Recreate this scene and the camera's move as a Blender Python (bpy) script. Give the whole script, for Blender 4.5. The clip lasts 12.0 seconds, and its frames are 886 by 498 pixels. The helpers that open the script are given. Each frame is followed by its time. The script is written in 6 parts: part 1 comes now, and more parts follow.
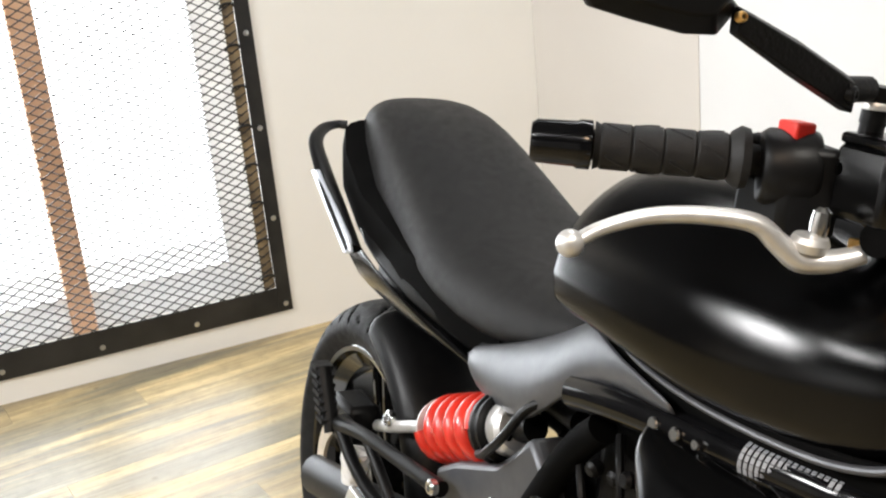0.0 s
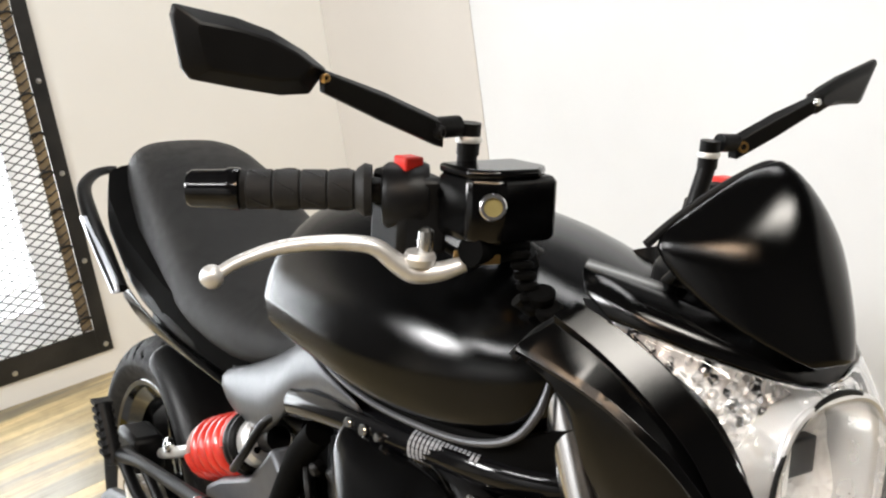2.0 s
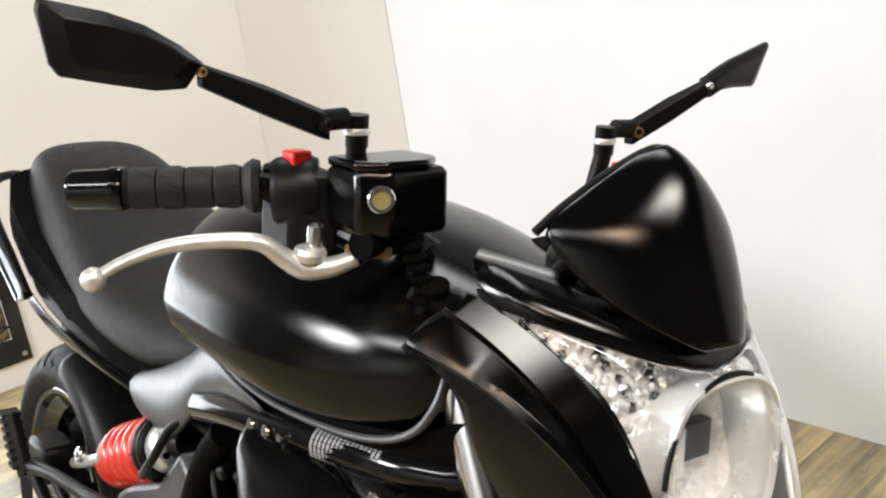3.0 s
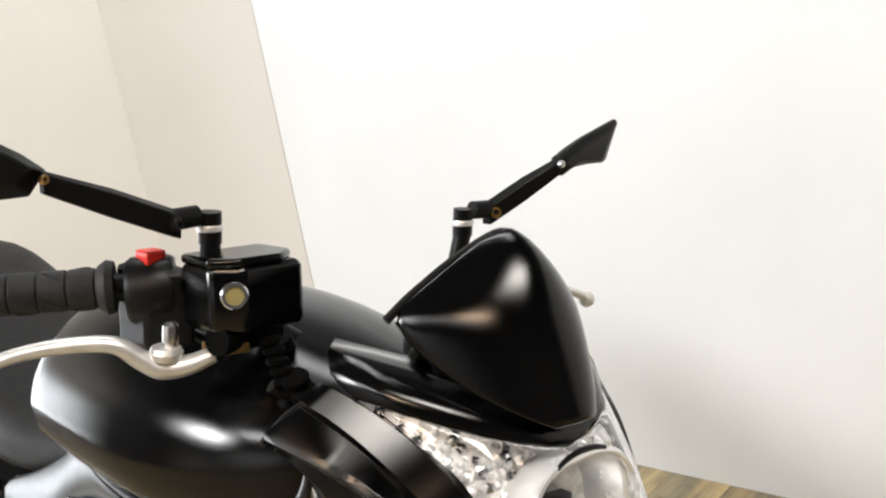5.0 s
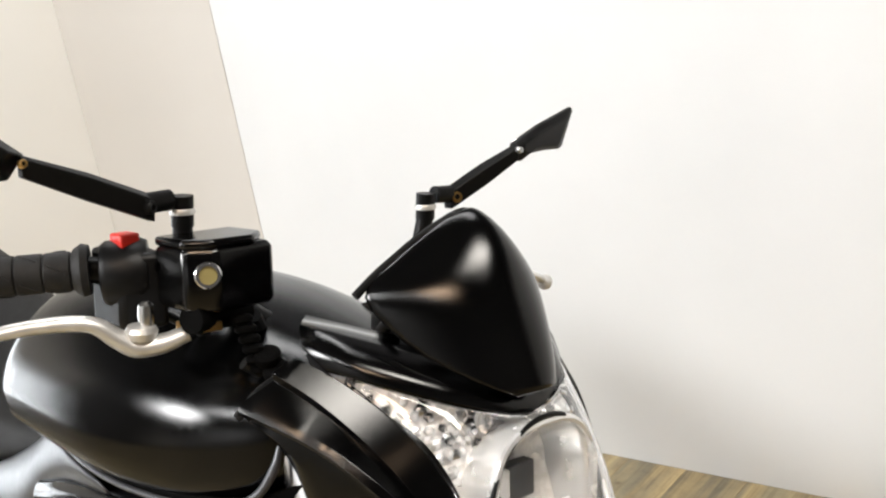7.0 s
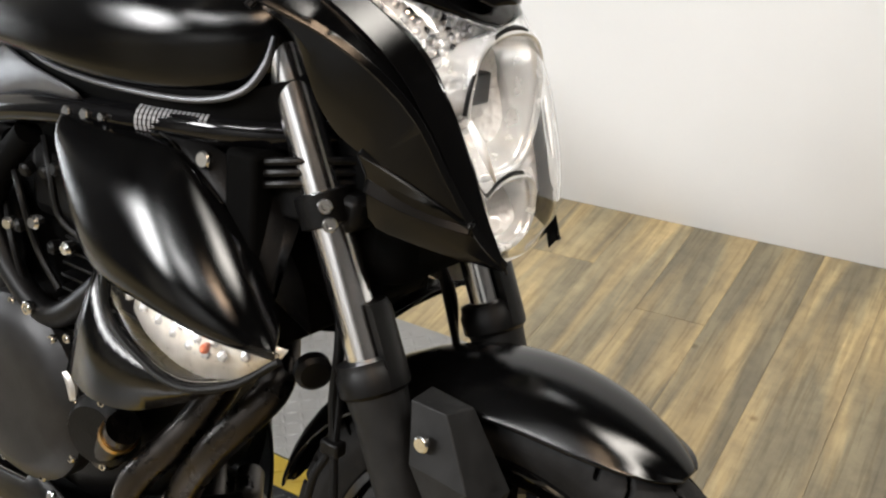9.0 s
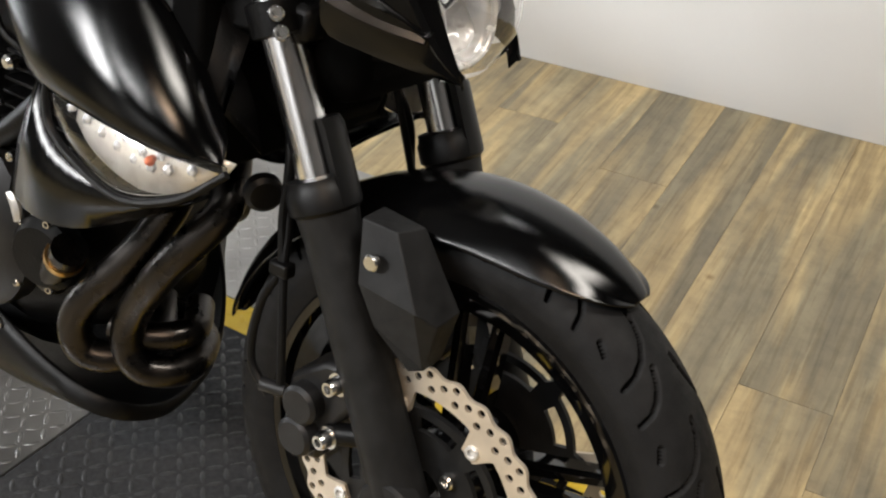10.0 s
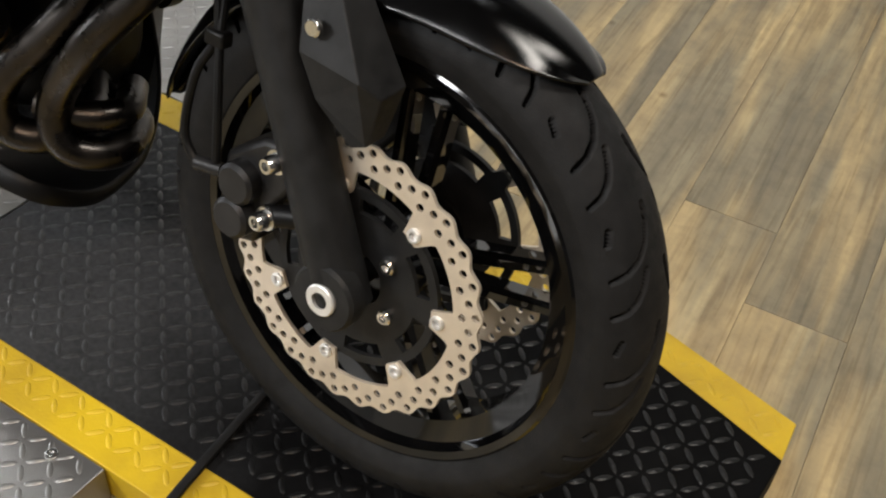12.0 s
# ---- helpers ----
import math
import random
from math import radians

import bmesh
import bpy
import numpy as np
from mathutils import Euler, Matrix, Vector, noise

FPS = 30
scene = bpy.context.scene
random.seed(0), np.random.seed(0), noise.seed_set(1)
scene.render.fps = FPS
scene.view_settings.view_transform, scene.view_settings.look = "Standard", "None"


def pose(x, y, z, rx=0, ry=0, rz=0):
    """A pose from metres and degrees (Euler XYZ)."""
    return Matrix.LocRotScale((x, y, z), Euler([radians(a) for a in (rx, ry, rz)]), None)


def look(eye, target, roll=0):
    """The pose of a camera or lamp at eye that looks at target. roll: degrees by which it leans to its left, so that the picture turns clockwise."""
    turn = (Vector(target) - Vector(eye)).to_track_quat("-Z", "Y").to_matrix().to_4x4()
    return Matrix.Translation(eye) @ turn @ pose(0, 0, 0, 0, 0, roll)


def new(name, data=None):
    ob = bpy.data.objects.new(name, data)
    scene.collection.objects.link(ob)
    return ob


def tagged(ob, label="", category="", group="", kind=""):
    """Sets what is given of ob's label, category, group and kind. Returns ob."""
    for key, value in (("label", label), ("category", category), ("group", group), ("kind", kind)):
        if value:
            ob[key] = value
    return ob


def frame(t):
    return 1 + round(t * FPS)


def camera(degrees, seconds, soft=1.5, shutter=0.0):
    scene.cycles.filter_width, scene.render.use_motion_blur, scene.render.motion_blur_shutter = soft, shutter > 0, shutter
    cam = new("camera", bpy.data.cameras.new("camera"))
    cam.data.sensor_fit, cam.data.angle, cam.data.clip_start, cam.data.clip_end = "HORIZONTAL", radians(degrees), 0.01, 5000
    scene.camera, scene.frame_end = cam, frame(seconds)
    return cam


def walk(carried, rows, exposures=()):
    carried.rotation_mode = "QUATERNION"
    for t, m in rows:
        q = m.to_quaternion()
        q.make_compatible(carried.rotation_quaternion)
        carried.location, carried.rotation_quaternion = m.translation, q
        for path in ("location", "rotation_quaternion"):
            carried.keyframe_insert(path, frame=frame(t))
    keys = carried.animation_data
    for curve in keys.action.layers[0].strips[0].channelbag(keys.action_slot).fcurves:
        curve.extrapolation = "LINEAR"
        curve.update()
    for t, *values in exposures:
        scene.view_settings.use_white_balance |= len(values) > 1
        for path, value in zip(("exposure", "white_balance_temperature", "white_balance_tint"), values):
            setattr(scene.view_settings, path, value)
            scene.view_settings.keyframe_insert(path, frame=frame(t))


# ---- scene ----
# camera and its way past the motorcycle
cam = camera(43.56, 12.0, soft=2.2)
PATH = [
    (0, (0.2034, -0.4928, 1.2649), (-0.6657, -0.1161, 0.9445), -5.58),
    (0.5, (0.3612, -0.4497, 1.2927), (-0.5385, -0.1455, 0.9799), -6.18),
    (1, (0.3889, -0.4477, 1.3055), (-0.4780, -0.0513, 1.0032), -6.69),
    (1.5, (0.3878, -0.4300, 1.3058), (-0.4457, 0.0273, 0.9954), -7.96),
    (2, (0.3899, -0.4063, 1.2967), (-0.4224, 0.0808, 0.9760), -8.24),
    (2.5, (0.3960, -0.3863, 1.2873), (-0.3956, 0.1257, 0.9540), -8.36),
    (3, (0.3998, -0.3720, 1.2859), (-0.3784, 0.1605, 0.9529), -8.99),
    (3.5, (0.4083, -0.3625, 1.2887), (-0.3570, 0.1944, 0.9658), -9.17),
    (3.7, (0.4118, -0.3596, 1.2901), (-0.3463, 0.2073, 0.9678), -9.26),
    (5.5, (0.4419, -0.3349, 1.2979), (-0.2867, 0.2893, 1.0161), -10.66),
    (6, (0.4451, -0.3294, 1.2931), (-0.2769, 0.3003, 1.0066), -10.94),
    (6.5, (0.4546, -0.3337, 1.2937), (-0.2656, 0.2993, 1.0098), -11.07),
    (6.7, (0.4610, -0.3395, 1.2938), (-0.2596, 0.2928, 1.0095), -10.96),
    (8.3, (0.4617, -0.6188, 1.2854), (-0.0971, 0.1000, 0.8715), -3.30),
    (8.5, (0.4626, -0.6200, 1.2752), (-0.0879, 0.0935, 0.8417), -2.76),
    (9, (0.4600, -0.6198, 1.2347), (-0.0736, 0.0648, 0.7381), -2.49),
    (9.5, (0.4640, -0.6198, 1.2005), (-0.0417, 0.0507, 0.6576), -0.85),
    (10, (0.4743, -0.6206, 1.1697), (-0.0029, 0.0347, 0.5841), 0.21),
    (10.5, (0.4788, -0.6269, 1.1339), (0.0392, 0.0026, 0.4933), 1.95),
    (11, (0.4879, -0.6346, 1.1061), (0.0837, -0.0212, 0.4276), 3.65),
    (11.5, (0.4933, -0.6366, 1.0929), (0.1109, -0.0291, 0.3967), 4.72),
    (12, (0.4796, -0.6218, 1.0935), (0.0959, -0.0093, 0.4025), 4.62),
]
walk(cam, [(t, look(e, g, r)) for t, e, g, r in PATH], exposures=[(0.0, 0.33), (6.7, 0.3), (9.0, 0.3), (10.5, 0.13), (12.0, 0.08)])

# ---- light ----
world = bpy.data.worlds.new("world")
scene.world = world
world.use_nodes = True
wn = world.node_tree.nodes
sky = wn.new("ShaderNodeTexSky")
sky.sky_type, sky.sun_disc = "NISHITA", False
sky.sun_elevation, sky.sun_rotation = radians(35), radians(300)
world.node_tree.links.new(sky.outputs[0], wn["Background"].inputs[0])
wn["Background"].inputs[1].default_value = 0.15


def area_lamp(name, m, sx, sy, watts, colour):
    data = bpy.data.lights.new(name, "AREA")
    data.shape, data.size, data.size_y, data.energy, data.color = "RECTANGLE", sx, sy, watts, colour
    ob = new(name, data)
    ob.matrix_world = m
    return ob


# overcast daylight
sun = bpy.data.lights.new("sun", "SUN")
sun.energy, sun.angle, sun.color = 0.6, radians(20), (1.0, 0.97, 0.93)
new("sun", sun).matrix_world = look((4, 6, 7), (0, 0, 0))

# daylight in the window's opening
area_lamp("window_daylight", look((-3.12, -0.44, 0.62), (0.0, -0.44, 0.5)), 1.4, 1.0, 26, (0.88, 0.94, 1.0))
# lamps out of view, placed to suit highlights and wall brightness
area_lamp("unseen_room_light", look((-1.45, 0.75, 2.85), (-1.55, 1.75, 0.9)), 2.2, 0.2, 28, (1.0, 1.0, 1.0))
area_lamp("unseen_room_light", look((-1.95, -2.75, 2.5), (-0.35, 0.0, 0.9)), 0.90, 0.46, 86, (1.0, 1.0, 1.0))
area_lamp("unseen_room_light", look((1.0, -1.35, 2.85), (1.0, -1.35, 0)), 0.60, 0.35, 23, (1.0, 0.71, 0.48))
# added to brighten the floor beside the front wheel
area_lamp("unseen_room_light", look((1.0, 0.12, 2.85), (0.9, 0.25, 0)), 0.9, 0.45, 40, (1.0, 0.95, 0.87))
# two added to brighten the south wall and floor mirrored in the chrome
area_lamp("unseen_room_light", look((-0.3, -5.3, 3.1), (-0.3, -6.4, 1.4)), 3.2, 0.2, 70, (1.0, 1.0, 1.0))
area_lamp("unseen_room_light", look((-0.6, -2.6, 3.05), (-0.6, -2.6, 0)), 1.2, 0.3, 46, (1.0, 1.0, 1.0))
for k in range(4):
    area_lamp("unseen_room_light", look((-0.1 + 0.42 * k, -1.8, 2.85), (-0.1 + 0.42 * k, -1.8, 0)), 0.10, 0.10, 2.2, (1.0, 1.0, 1.0))

# ---- materials ----
def material(name, colour, rough=0.5, metal=0.0, spec=0.5, colour2=None, scale=20.0, bump=0.0, bump_scale=200.0, rough2=None, coat=0.0, detail=6.0):
    """A node material: two colours mixed by noise, a second noise for the gloss and the relief."""
    m = bpy.data.materials.new(name)
    m.use_nodes = True
    n, l = m.node_tree.nodes, m.node_tree.links
    b = n["Principled BSDF"]
    b.inputs["Base Color"].default_value = (*colour, 1)
    b.inputs["Roughness"].default_value = rough
    b.inputs["Metallic"].default_value = metal
    b.inputs["Specular IOR Level"].default_value = spec
    b.inputs["Coat Weight"].default_value = coat
    b.inputs["Coat Roughness"].default_value = 0.08
    tc = n.new("ShaderNodeTexCoord")
    if colour2 is not None:
        nz = n.new("ShaderNodeTexNoise")
        nz.inputs["Scale"].default_value, nz.inputs["Detail"].default_value = scale, detail
        l.new(tc.outputs["Object"], nz.inputs["Vector"])
        rp = n.new("ShaderNodeValToRGB")
        rp.color_ramp.elements[0].position, rp.color_ramp.elements[1].position = 0.35, 0.68
        rp.color_ramp.elements[0].color, rp.color_ramp.elements[1].color = (*colour, 1), (*colour2, 1)
        l.new(nz.outputs["Fac"], rp.inputs["Fac"])
        l.new(rp.outputs["Color"], b.inputs["Base Color"])
    if rough2 is not None:
        nr = n.new("ShaderNodeTexNoise")
        nr.inputs["Scale"].default_value, nr.inputs["Detail"].default_value = scale * 2.3, 5
        l.new(tc.outputs["Object"], nr.inputs["Vector"])
        mr = n.new("ShaderNodeMapRange")
        mr.inputs["From Min"].default_value, mr.inputs["From Max"].default_value = 0.3, 0.7
        mr.inputs["To Min"].default_value, mr.inputs["To Max"].default_value = rough, rough2
        l.new(nr.outputs["Fac"], mr.inputs["Value"])
        l.new(mr.outputs["Result"], b.inputs["Roughness"])
    if bump:
        nb = n.new("ShaderNodeTexNoise")
        nb.inputs["Scale"].default_value, nb.inputs["Detail"].default_value = bump_scale, 3
        l.new(tc.outputs["Object"], nb.inputs["Vector"])
        bp = n.new("ShaderNodeBump")
        bp.inputs["Strength"].default_value, bp.inputs["Distance"].default_value = bump, 0.002
        l.new(nb.outputs["Fac"], bp.inputs["Height"])
        l.new(bp.outputs["Normal"], b.inputs["Normal"])
    return m


def glass(name, colour=(1, 1, 1), rough=0.0, ior=1.45):
    m = bpy.data.materials.new(name)
    m.use_nodes = True
    b = m.node_tree.nodes["Principled BSDF"]
    b.inputs["Base Color"].default_value = (*colour, 1)
    b.inputs["Transmission Weight"].default_value = 1.0
    b.inputs["Roughness"].default_value, b.inputs["IOR"].default_value = rough, ior
    return m


def glow(name, colour, strength):
    m = bpy.data.materials.new(name)
    m.use_nodes = True
    b = m.node_tree.nodes["Principled BSDF"]
    b.inputs["Base Color"].default_value = (*colour, 1)
    b.inputs["Emission Color"].default_value = (*colour, 1)
    b.inputs["Emission Strength"].default_value = strength
    return m


def wood_floor():
    """Vinyl planks: streaks along the board, blotches, a tone of its own for every board."""
    m = bpy.data.materials.new("vinyl_plank")
    m.use_nodes = True
    n, l = m.node_tree.nodes, m.node_tree.links
    b = n["Principled BSDF"]
    tc, info = n.new("ShaderNodeTexCoord"), n.new("ShaderNodeObjectInfo")
    shift = n.new("ShaderNodeVectorMath")
    shift.operation = "MULTIPLY_ADD"
    rnd = n.new("ShaderNodeCombineXYZ")
    for k in range(3):
        l.new(info.outputs["Random"], rnd.inputs[k])
    l.new(rnd.outputs[0], shift.inputs[0])
    shift.inputs[1].default_value = (37, 53, 11)
    l.new(tc.outputs["Object"], shift.inputs[2])

    def streak(scale, detail, stretch):
        mp = n.new("ShaderNodeMapping")
        mp.inputs["Scale"].default_value = stretch
        l.new(shift.outputs[0], mp.inputs["Vector"])
        t = n.new("ShaderNodeTexNoise")
        t.inputs["Scale"].default_value, t.inputs["Detail"].default_value, t.inputs["Distortion"].default_value = scale, detail, 0.5
        l.new(mp.outputs[0], t.inputs["Vector"])
        return t

    grain, blotch, fine = streak(26, 12, (1, 0.09, 1)), streak(11, 10, (1, 0.11, 1)), streak(120, 6, (1, 0.05, 1))
    r1 = n.new("ShaderNodeValToRGB")
    cr = r1.color_ramp
    cr.elements[0].position, cr.elements[0].color = 0.24, (0.235, 0.198, 0.128, 1)
    cr.elements[1].position, cr.elements[1].color = 0.72, (0.48, 0.40, 0.235, 1)
    e = cr.elements.new(0.48)
    e.color = (0.325, 0.268, 0.16, 1)
    l.new(grain.outputs["Fac"], r1.inputs["Fac"])
    r2 = n.new("ShaderNodeValToRGB")
    r2.color_ramp.elements[0].position, r2.color_ramp.elements[0].color = 0.42, (0.66, 0.69, 0.75, 1)
    r2.color_ramp.elements[1].position, r2.color_ramp.elements[1].color = 0.57, (1.24, 1.16, 1.02, 1)
    l.new(blotch.outputs["Fac"], r2.inputs["Fac"])
    mx = n.new("ShaderNodeMix")
    mx.data_type, mx.blend_type = "RGBA", "MULTIPLY"
    mx.inputs[0].default_value = 1.0
    l.new(r1.outputs["Color"], mx.inputs[6])
    l.new(r2.outputs["Color"], mx.inputs[7])
    knots = n.new("ShaderNodeTexVoronoi")
    knots.inputs["Scale"].default_value = 6.5
    l.new(shift.outputs[0], knots.inputs["Vector"])
    kr = n.new("ShaderNodeValToRGB")
    kr.color_ramp.elements[0].position, kr.color_ramp.elements[0].color = 0.02, (0.55, 0.5, 0.43, 1)
    kr.color_ramp.elements[1].position, kr.color_ramp.elements[1].color = 0.075, (1, 1, 1, 1)
    l.new(knots.outputs["Distance"], kr.inputs["Fac"])
    mk = n.new("ShaderNodeMix")
    mk.data_type, mk.blend_type = "RGBA", "MULTIPLY"
    mk.inputs[0].default_value = 1.0
    l.new(mx.outputs[2], mk.inputs[6])
    l.new(kr.outputs["Color"], mk.inputs[7])
    tone = n.new("ShaderNodeMapRange")
    tone.inputs["To Min"].default_value, tone.inputs["To Max"].default_value = 0.92, 1.12
    l.new(info.outputs["Random"], tone.inputs["Value"])
    # thin dark pores along the grain
    fr = n.new("ShaderNodeValToRGB")
    fr.color_ramp.elements[0].position, fr.color_ramp.elements[0].color = 0.36, (0.62, 0.58, 0.52, 1)
    fr.color_ramp.elements[1].position, fr.color_ramp.elements[1].color = 0.50, (1, 1, 1, 1)
    l.new(fine.outputs["Fac"], fr.inputs["Fac"])
    mf = n.new("ShaderNodeMix")
    mf.data_type, mf.blend_type = "RGBA", "MULTIPLY"
    mf.inputs[0].default_value = 0.6
    l.new(mk.outputs[2], mf.inputs[6])
    l.new(fr.outputs["Color"], mf.inputs[7])
    # cloudy mottling
    cloud = n.new("ShaderNodeTexNoise")
    cloud.inputs["Scale"].default_value, cloud.inputs["Detail"].default_value, cloud.inputs["Roughness"].default_value = 24, 10, 0.72
    l.new(shift.outputs[0], cloud.inputs["Vector"])
    cm = n.new("ShaderNodeValToRGB")
    cm.color_ramp.elements[0].position, cm.color_ramp.elements[0].color = 0.36, (0.68, 0.67, 0.67, 1)
    cm.color_ramp.elements[1].position, cm.color_ramp.elements[1].color = 0.56, (1.08, 1.07, 1.04, 1)
    l.new(cloud.outputs["Fac"], cm.inputs["Fac"])
    mc = n.new("ShaderNodeMix")
    mc.data_type, mc.blend_type = "RGBA", "MULTIPLY"
    mc.inputs[0].default_value = 0.5
    l.new(mf.outputs[2], mc.inputs[6])
    l.new(cm.outputs["Color"], mc.inputs[7])
    hs = n.new("ShaderNodeHueSaturation")
    l.new(tone.outputs[0], hs.inputs["Value"])
    l.new(mc.outputs[2], hs.inputs["Color"])
    l.new(hs.outputs[0], b.inputs["Base Color"])
    rr = n.new("ShaderNodeMapRange")
    rr.inputs["To Min"].default_value, rr.inputs["To Max"].default_value = 0.30, 0.50
    l.new(blotch.outputs["Fac"], rr.inputs["Value"])
    l.new(rr.outputs[0], b.inputs["Roughness"])
    bp = n.new("ShaderNodeBump")
    bp.inputs["Strength"].default_value, bp.inputs["Distance"].default_value = 0.25, 0.001
    l.new(fine.outputs["Fac"], bp.inputs["Height"])
    l.new(bp.outputs["Normal"], b.inputs["Normal"])
    return m


def graded_plate(name, rough, spec):
    """Black tread plate: black at the front, mottled grey towards the rear."""
    m = bpy.data.materials.new(name)
    m.use_nodes = True
    n, l = m.node_tree.nodes, m.node_tree.links
    b = n["Principled BSDF"]
    tc, sep, nz, fine = n.new("ShaderNodeTexCoord"), n.new("ShaderNodeSeparateXYZ"), n.new("ShaderNodeTexNoise"), n.new("ShaderNodeTexNoise")
    l.new(tc.outputs["Object"], sep.inputs[0])
    nz.inputs["Scale"].default_value, nz.inputs["Detail"].default_value = 7, 6
    fine.inputs["Scale"].default_value, fine.inputs["Detail"].default_value = 120, 5
    for t in (nz, fine):
        l.new(tc.outputs["Object"], t.inputs["Vector"])
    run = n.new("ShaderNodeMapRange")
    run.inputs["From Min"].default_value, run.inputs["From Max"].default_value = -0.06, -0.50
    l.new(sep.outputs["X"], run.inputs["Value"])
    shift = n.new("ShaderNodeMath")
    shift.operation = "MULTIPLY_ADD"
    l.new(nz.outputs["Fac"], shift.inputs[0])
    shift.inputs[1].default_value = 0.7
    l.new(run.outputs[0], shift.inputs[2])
    grey_mix = n.new("ShaderNodeMapRange")
    grey_mix.inputs["From Min"].default_value, grey_mix.inputs["From Max"].default_value = 0.35, 1.25
    l.new(shift.outputs[0], grey_mix.inputs["Value"])
    grit = n.new("ShaderNodeMath")
    grit.operation = "MULTIPLY"
    l.new(grey_mix.outputs[0], grit.inputs[0])
    soft = n.new("ShaderNodeMapRange")
    soft.inputs["From Min"].default_value, soft.inputs["From Max"].default_value = 0.3, 0.7
    soft.inputs["To Min"].default_value = 0.55
    l.new(fine.outputs["Fac"], soft.inputs["Value"])
    l.new(soft.outputs[0], grit.inputs[1])
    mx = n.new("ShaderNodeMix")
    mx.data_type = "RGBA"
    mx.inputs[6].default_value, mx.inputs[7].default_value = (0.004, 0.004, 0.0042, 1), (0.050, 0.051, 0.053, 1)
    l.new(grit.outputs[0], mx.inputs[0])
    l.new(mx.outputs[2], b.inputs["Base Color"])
    b.inputs["Roughness"].default_value, b.inputs["Specular IOR Level"].default_value = rough, spec
    bp = n.new("ShaderNodeBump")
    bp.inputs["Strength"].default_value, bp.inputs["Distance"].default_value = 0.2, 0.002
    l.new(fine.outputs["Fac"], bp.inputs["Height"])
    l.new(bp.outputs["Normal"], b.inputs["Normal"])
    return m


def faceted(name, colour, scale):
    """Mirror-bright plating pressed into small facets."""
    m = bpy.data.materials.new(name)
    m.use_nodes = True
    n, l = m.node_tree.nodes, m.node_tree.links
    b = n["Principled BSDF"]
    b.inputs["Base Color"].default_value = (*colour, 1)
    b.inputs["Metallic"].default_value, b.inputs["Roughness"].default_value = 0.3, 0.14
    tc, vo, bp = n.new("ShaderNodeTexCoord"), n.new("ShaderNodeTexVoronoi"), n.new("ShaderNodeBump")
    vo.inputs["Scale"].default_value = scale
    bp.inputs["Strength"].default_value, bp.inputs["Distance"].default_value = 1.0, 0.0035
    l.new(tc.outputs["Object"], vo.inputs["Vector"])
    l.new(vo.outputs["Distance"], bp.inputs["Height"])
    l.new(bp.outputs["Normal"], b.inputs["Normal"])
    return m


def soft_paint(name, colour, rough, ior):
    """Satin paint: a dark body under a clear film whose sheen ends softly."""
    m = bpy.data.materials.new(name)
    m.use_nodes = True
    n, l = m.node_tree.nodes, m.node_tree.links
    n.remove(n["Principled BSDF"])
    tc, grain, dust, mr = n.new("ShaderNodeTexCoord"), n.new("ShaderNodeTexNoise"), n.new("ShaderNodeTexNoise"), n.new("ShaderNodeMapRange")
    grain.inputs["Scale"].default_value, dust.inputs["Scale"].default_value, dust.inputs["Detail"].default_value = 1600, 7, 6
    l.new(tc.outputs["Object"], grain.inputs["Vector"])
    l.new(tc.outputs["Object"], dust.inputs["Vector"])
    mr.inputs["To Min"].default_value, mr.inputs["To Max"].default_value = rough - 0.025, rough + 0.03
    l.new(dust.outputs["Fac"], mr.inputs["Value"])
    bump = n.new("ShaderNodeBump")
    bump.inputs["Strength"].default_value, bump.inputs["Distance"].default_value = 0.04, 0.0004
    l.new(grain.outputs["Fac"], bump.inputs["Height"])
    body, film, fr, mix = n.new("ShaderNodeBsdfDiffuse"), n.new("ShaderNodeBsdfAnisotropic"), n.new("ShaderNodeFresnel"), n.new("ShaderNodeMixShader")
    body.inputs["Color"].default_value = (*colour, 1)
    film.distribution = "BECKMANN"
    l.new(mr.outputs["Result"], film.inputs["Roughness"])
    l.new(bump.outputs["Normal"], film.inputs["Normal"])
    fr.inputs["IOR"].default_value = ior
    l.new(fr.outputs[0], mix.inputs[0])
    l.new(body.outputs[0], mix.inputs[1])
    l.new(film.outputs[0], mix.inputs[2])
    l.new(mix.outputs[0], n["Material Output"].inputs["Surface"])
    return m


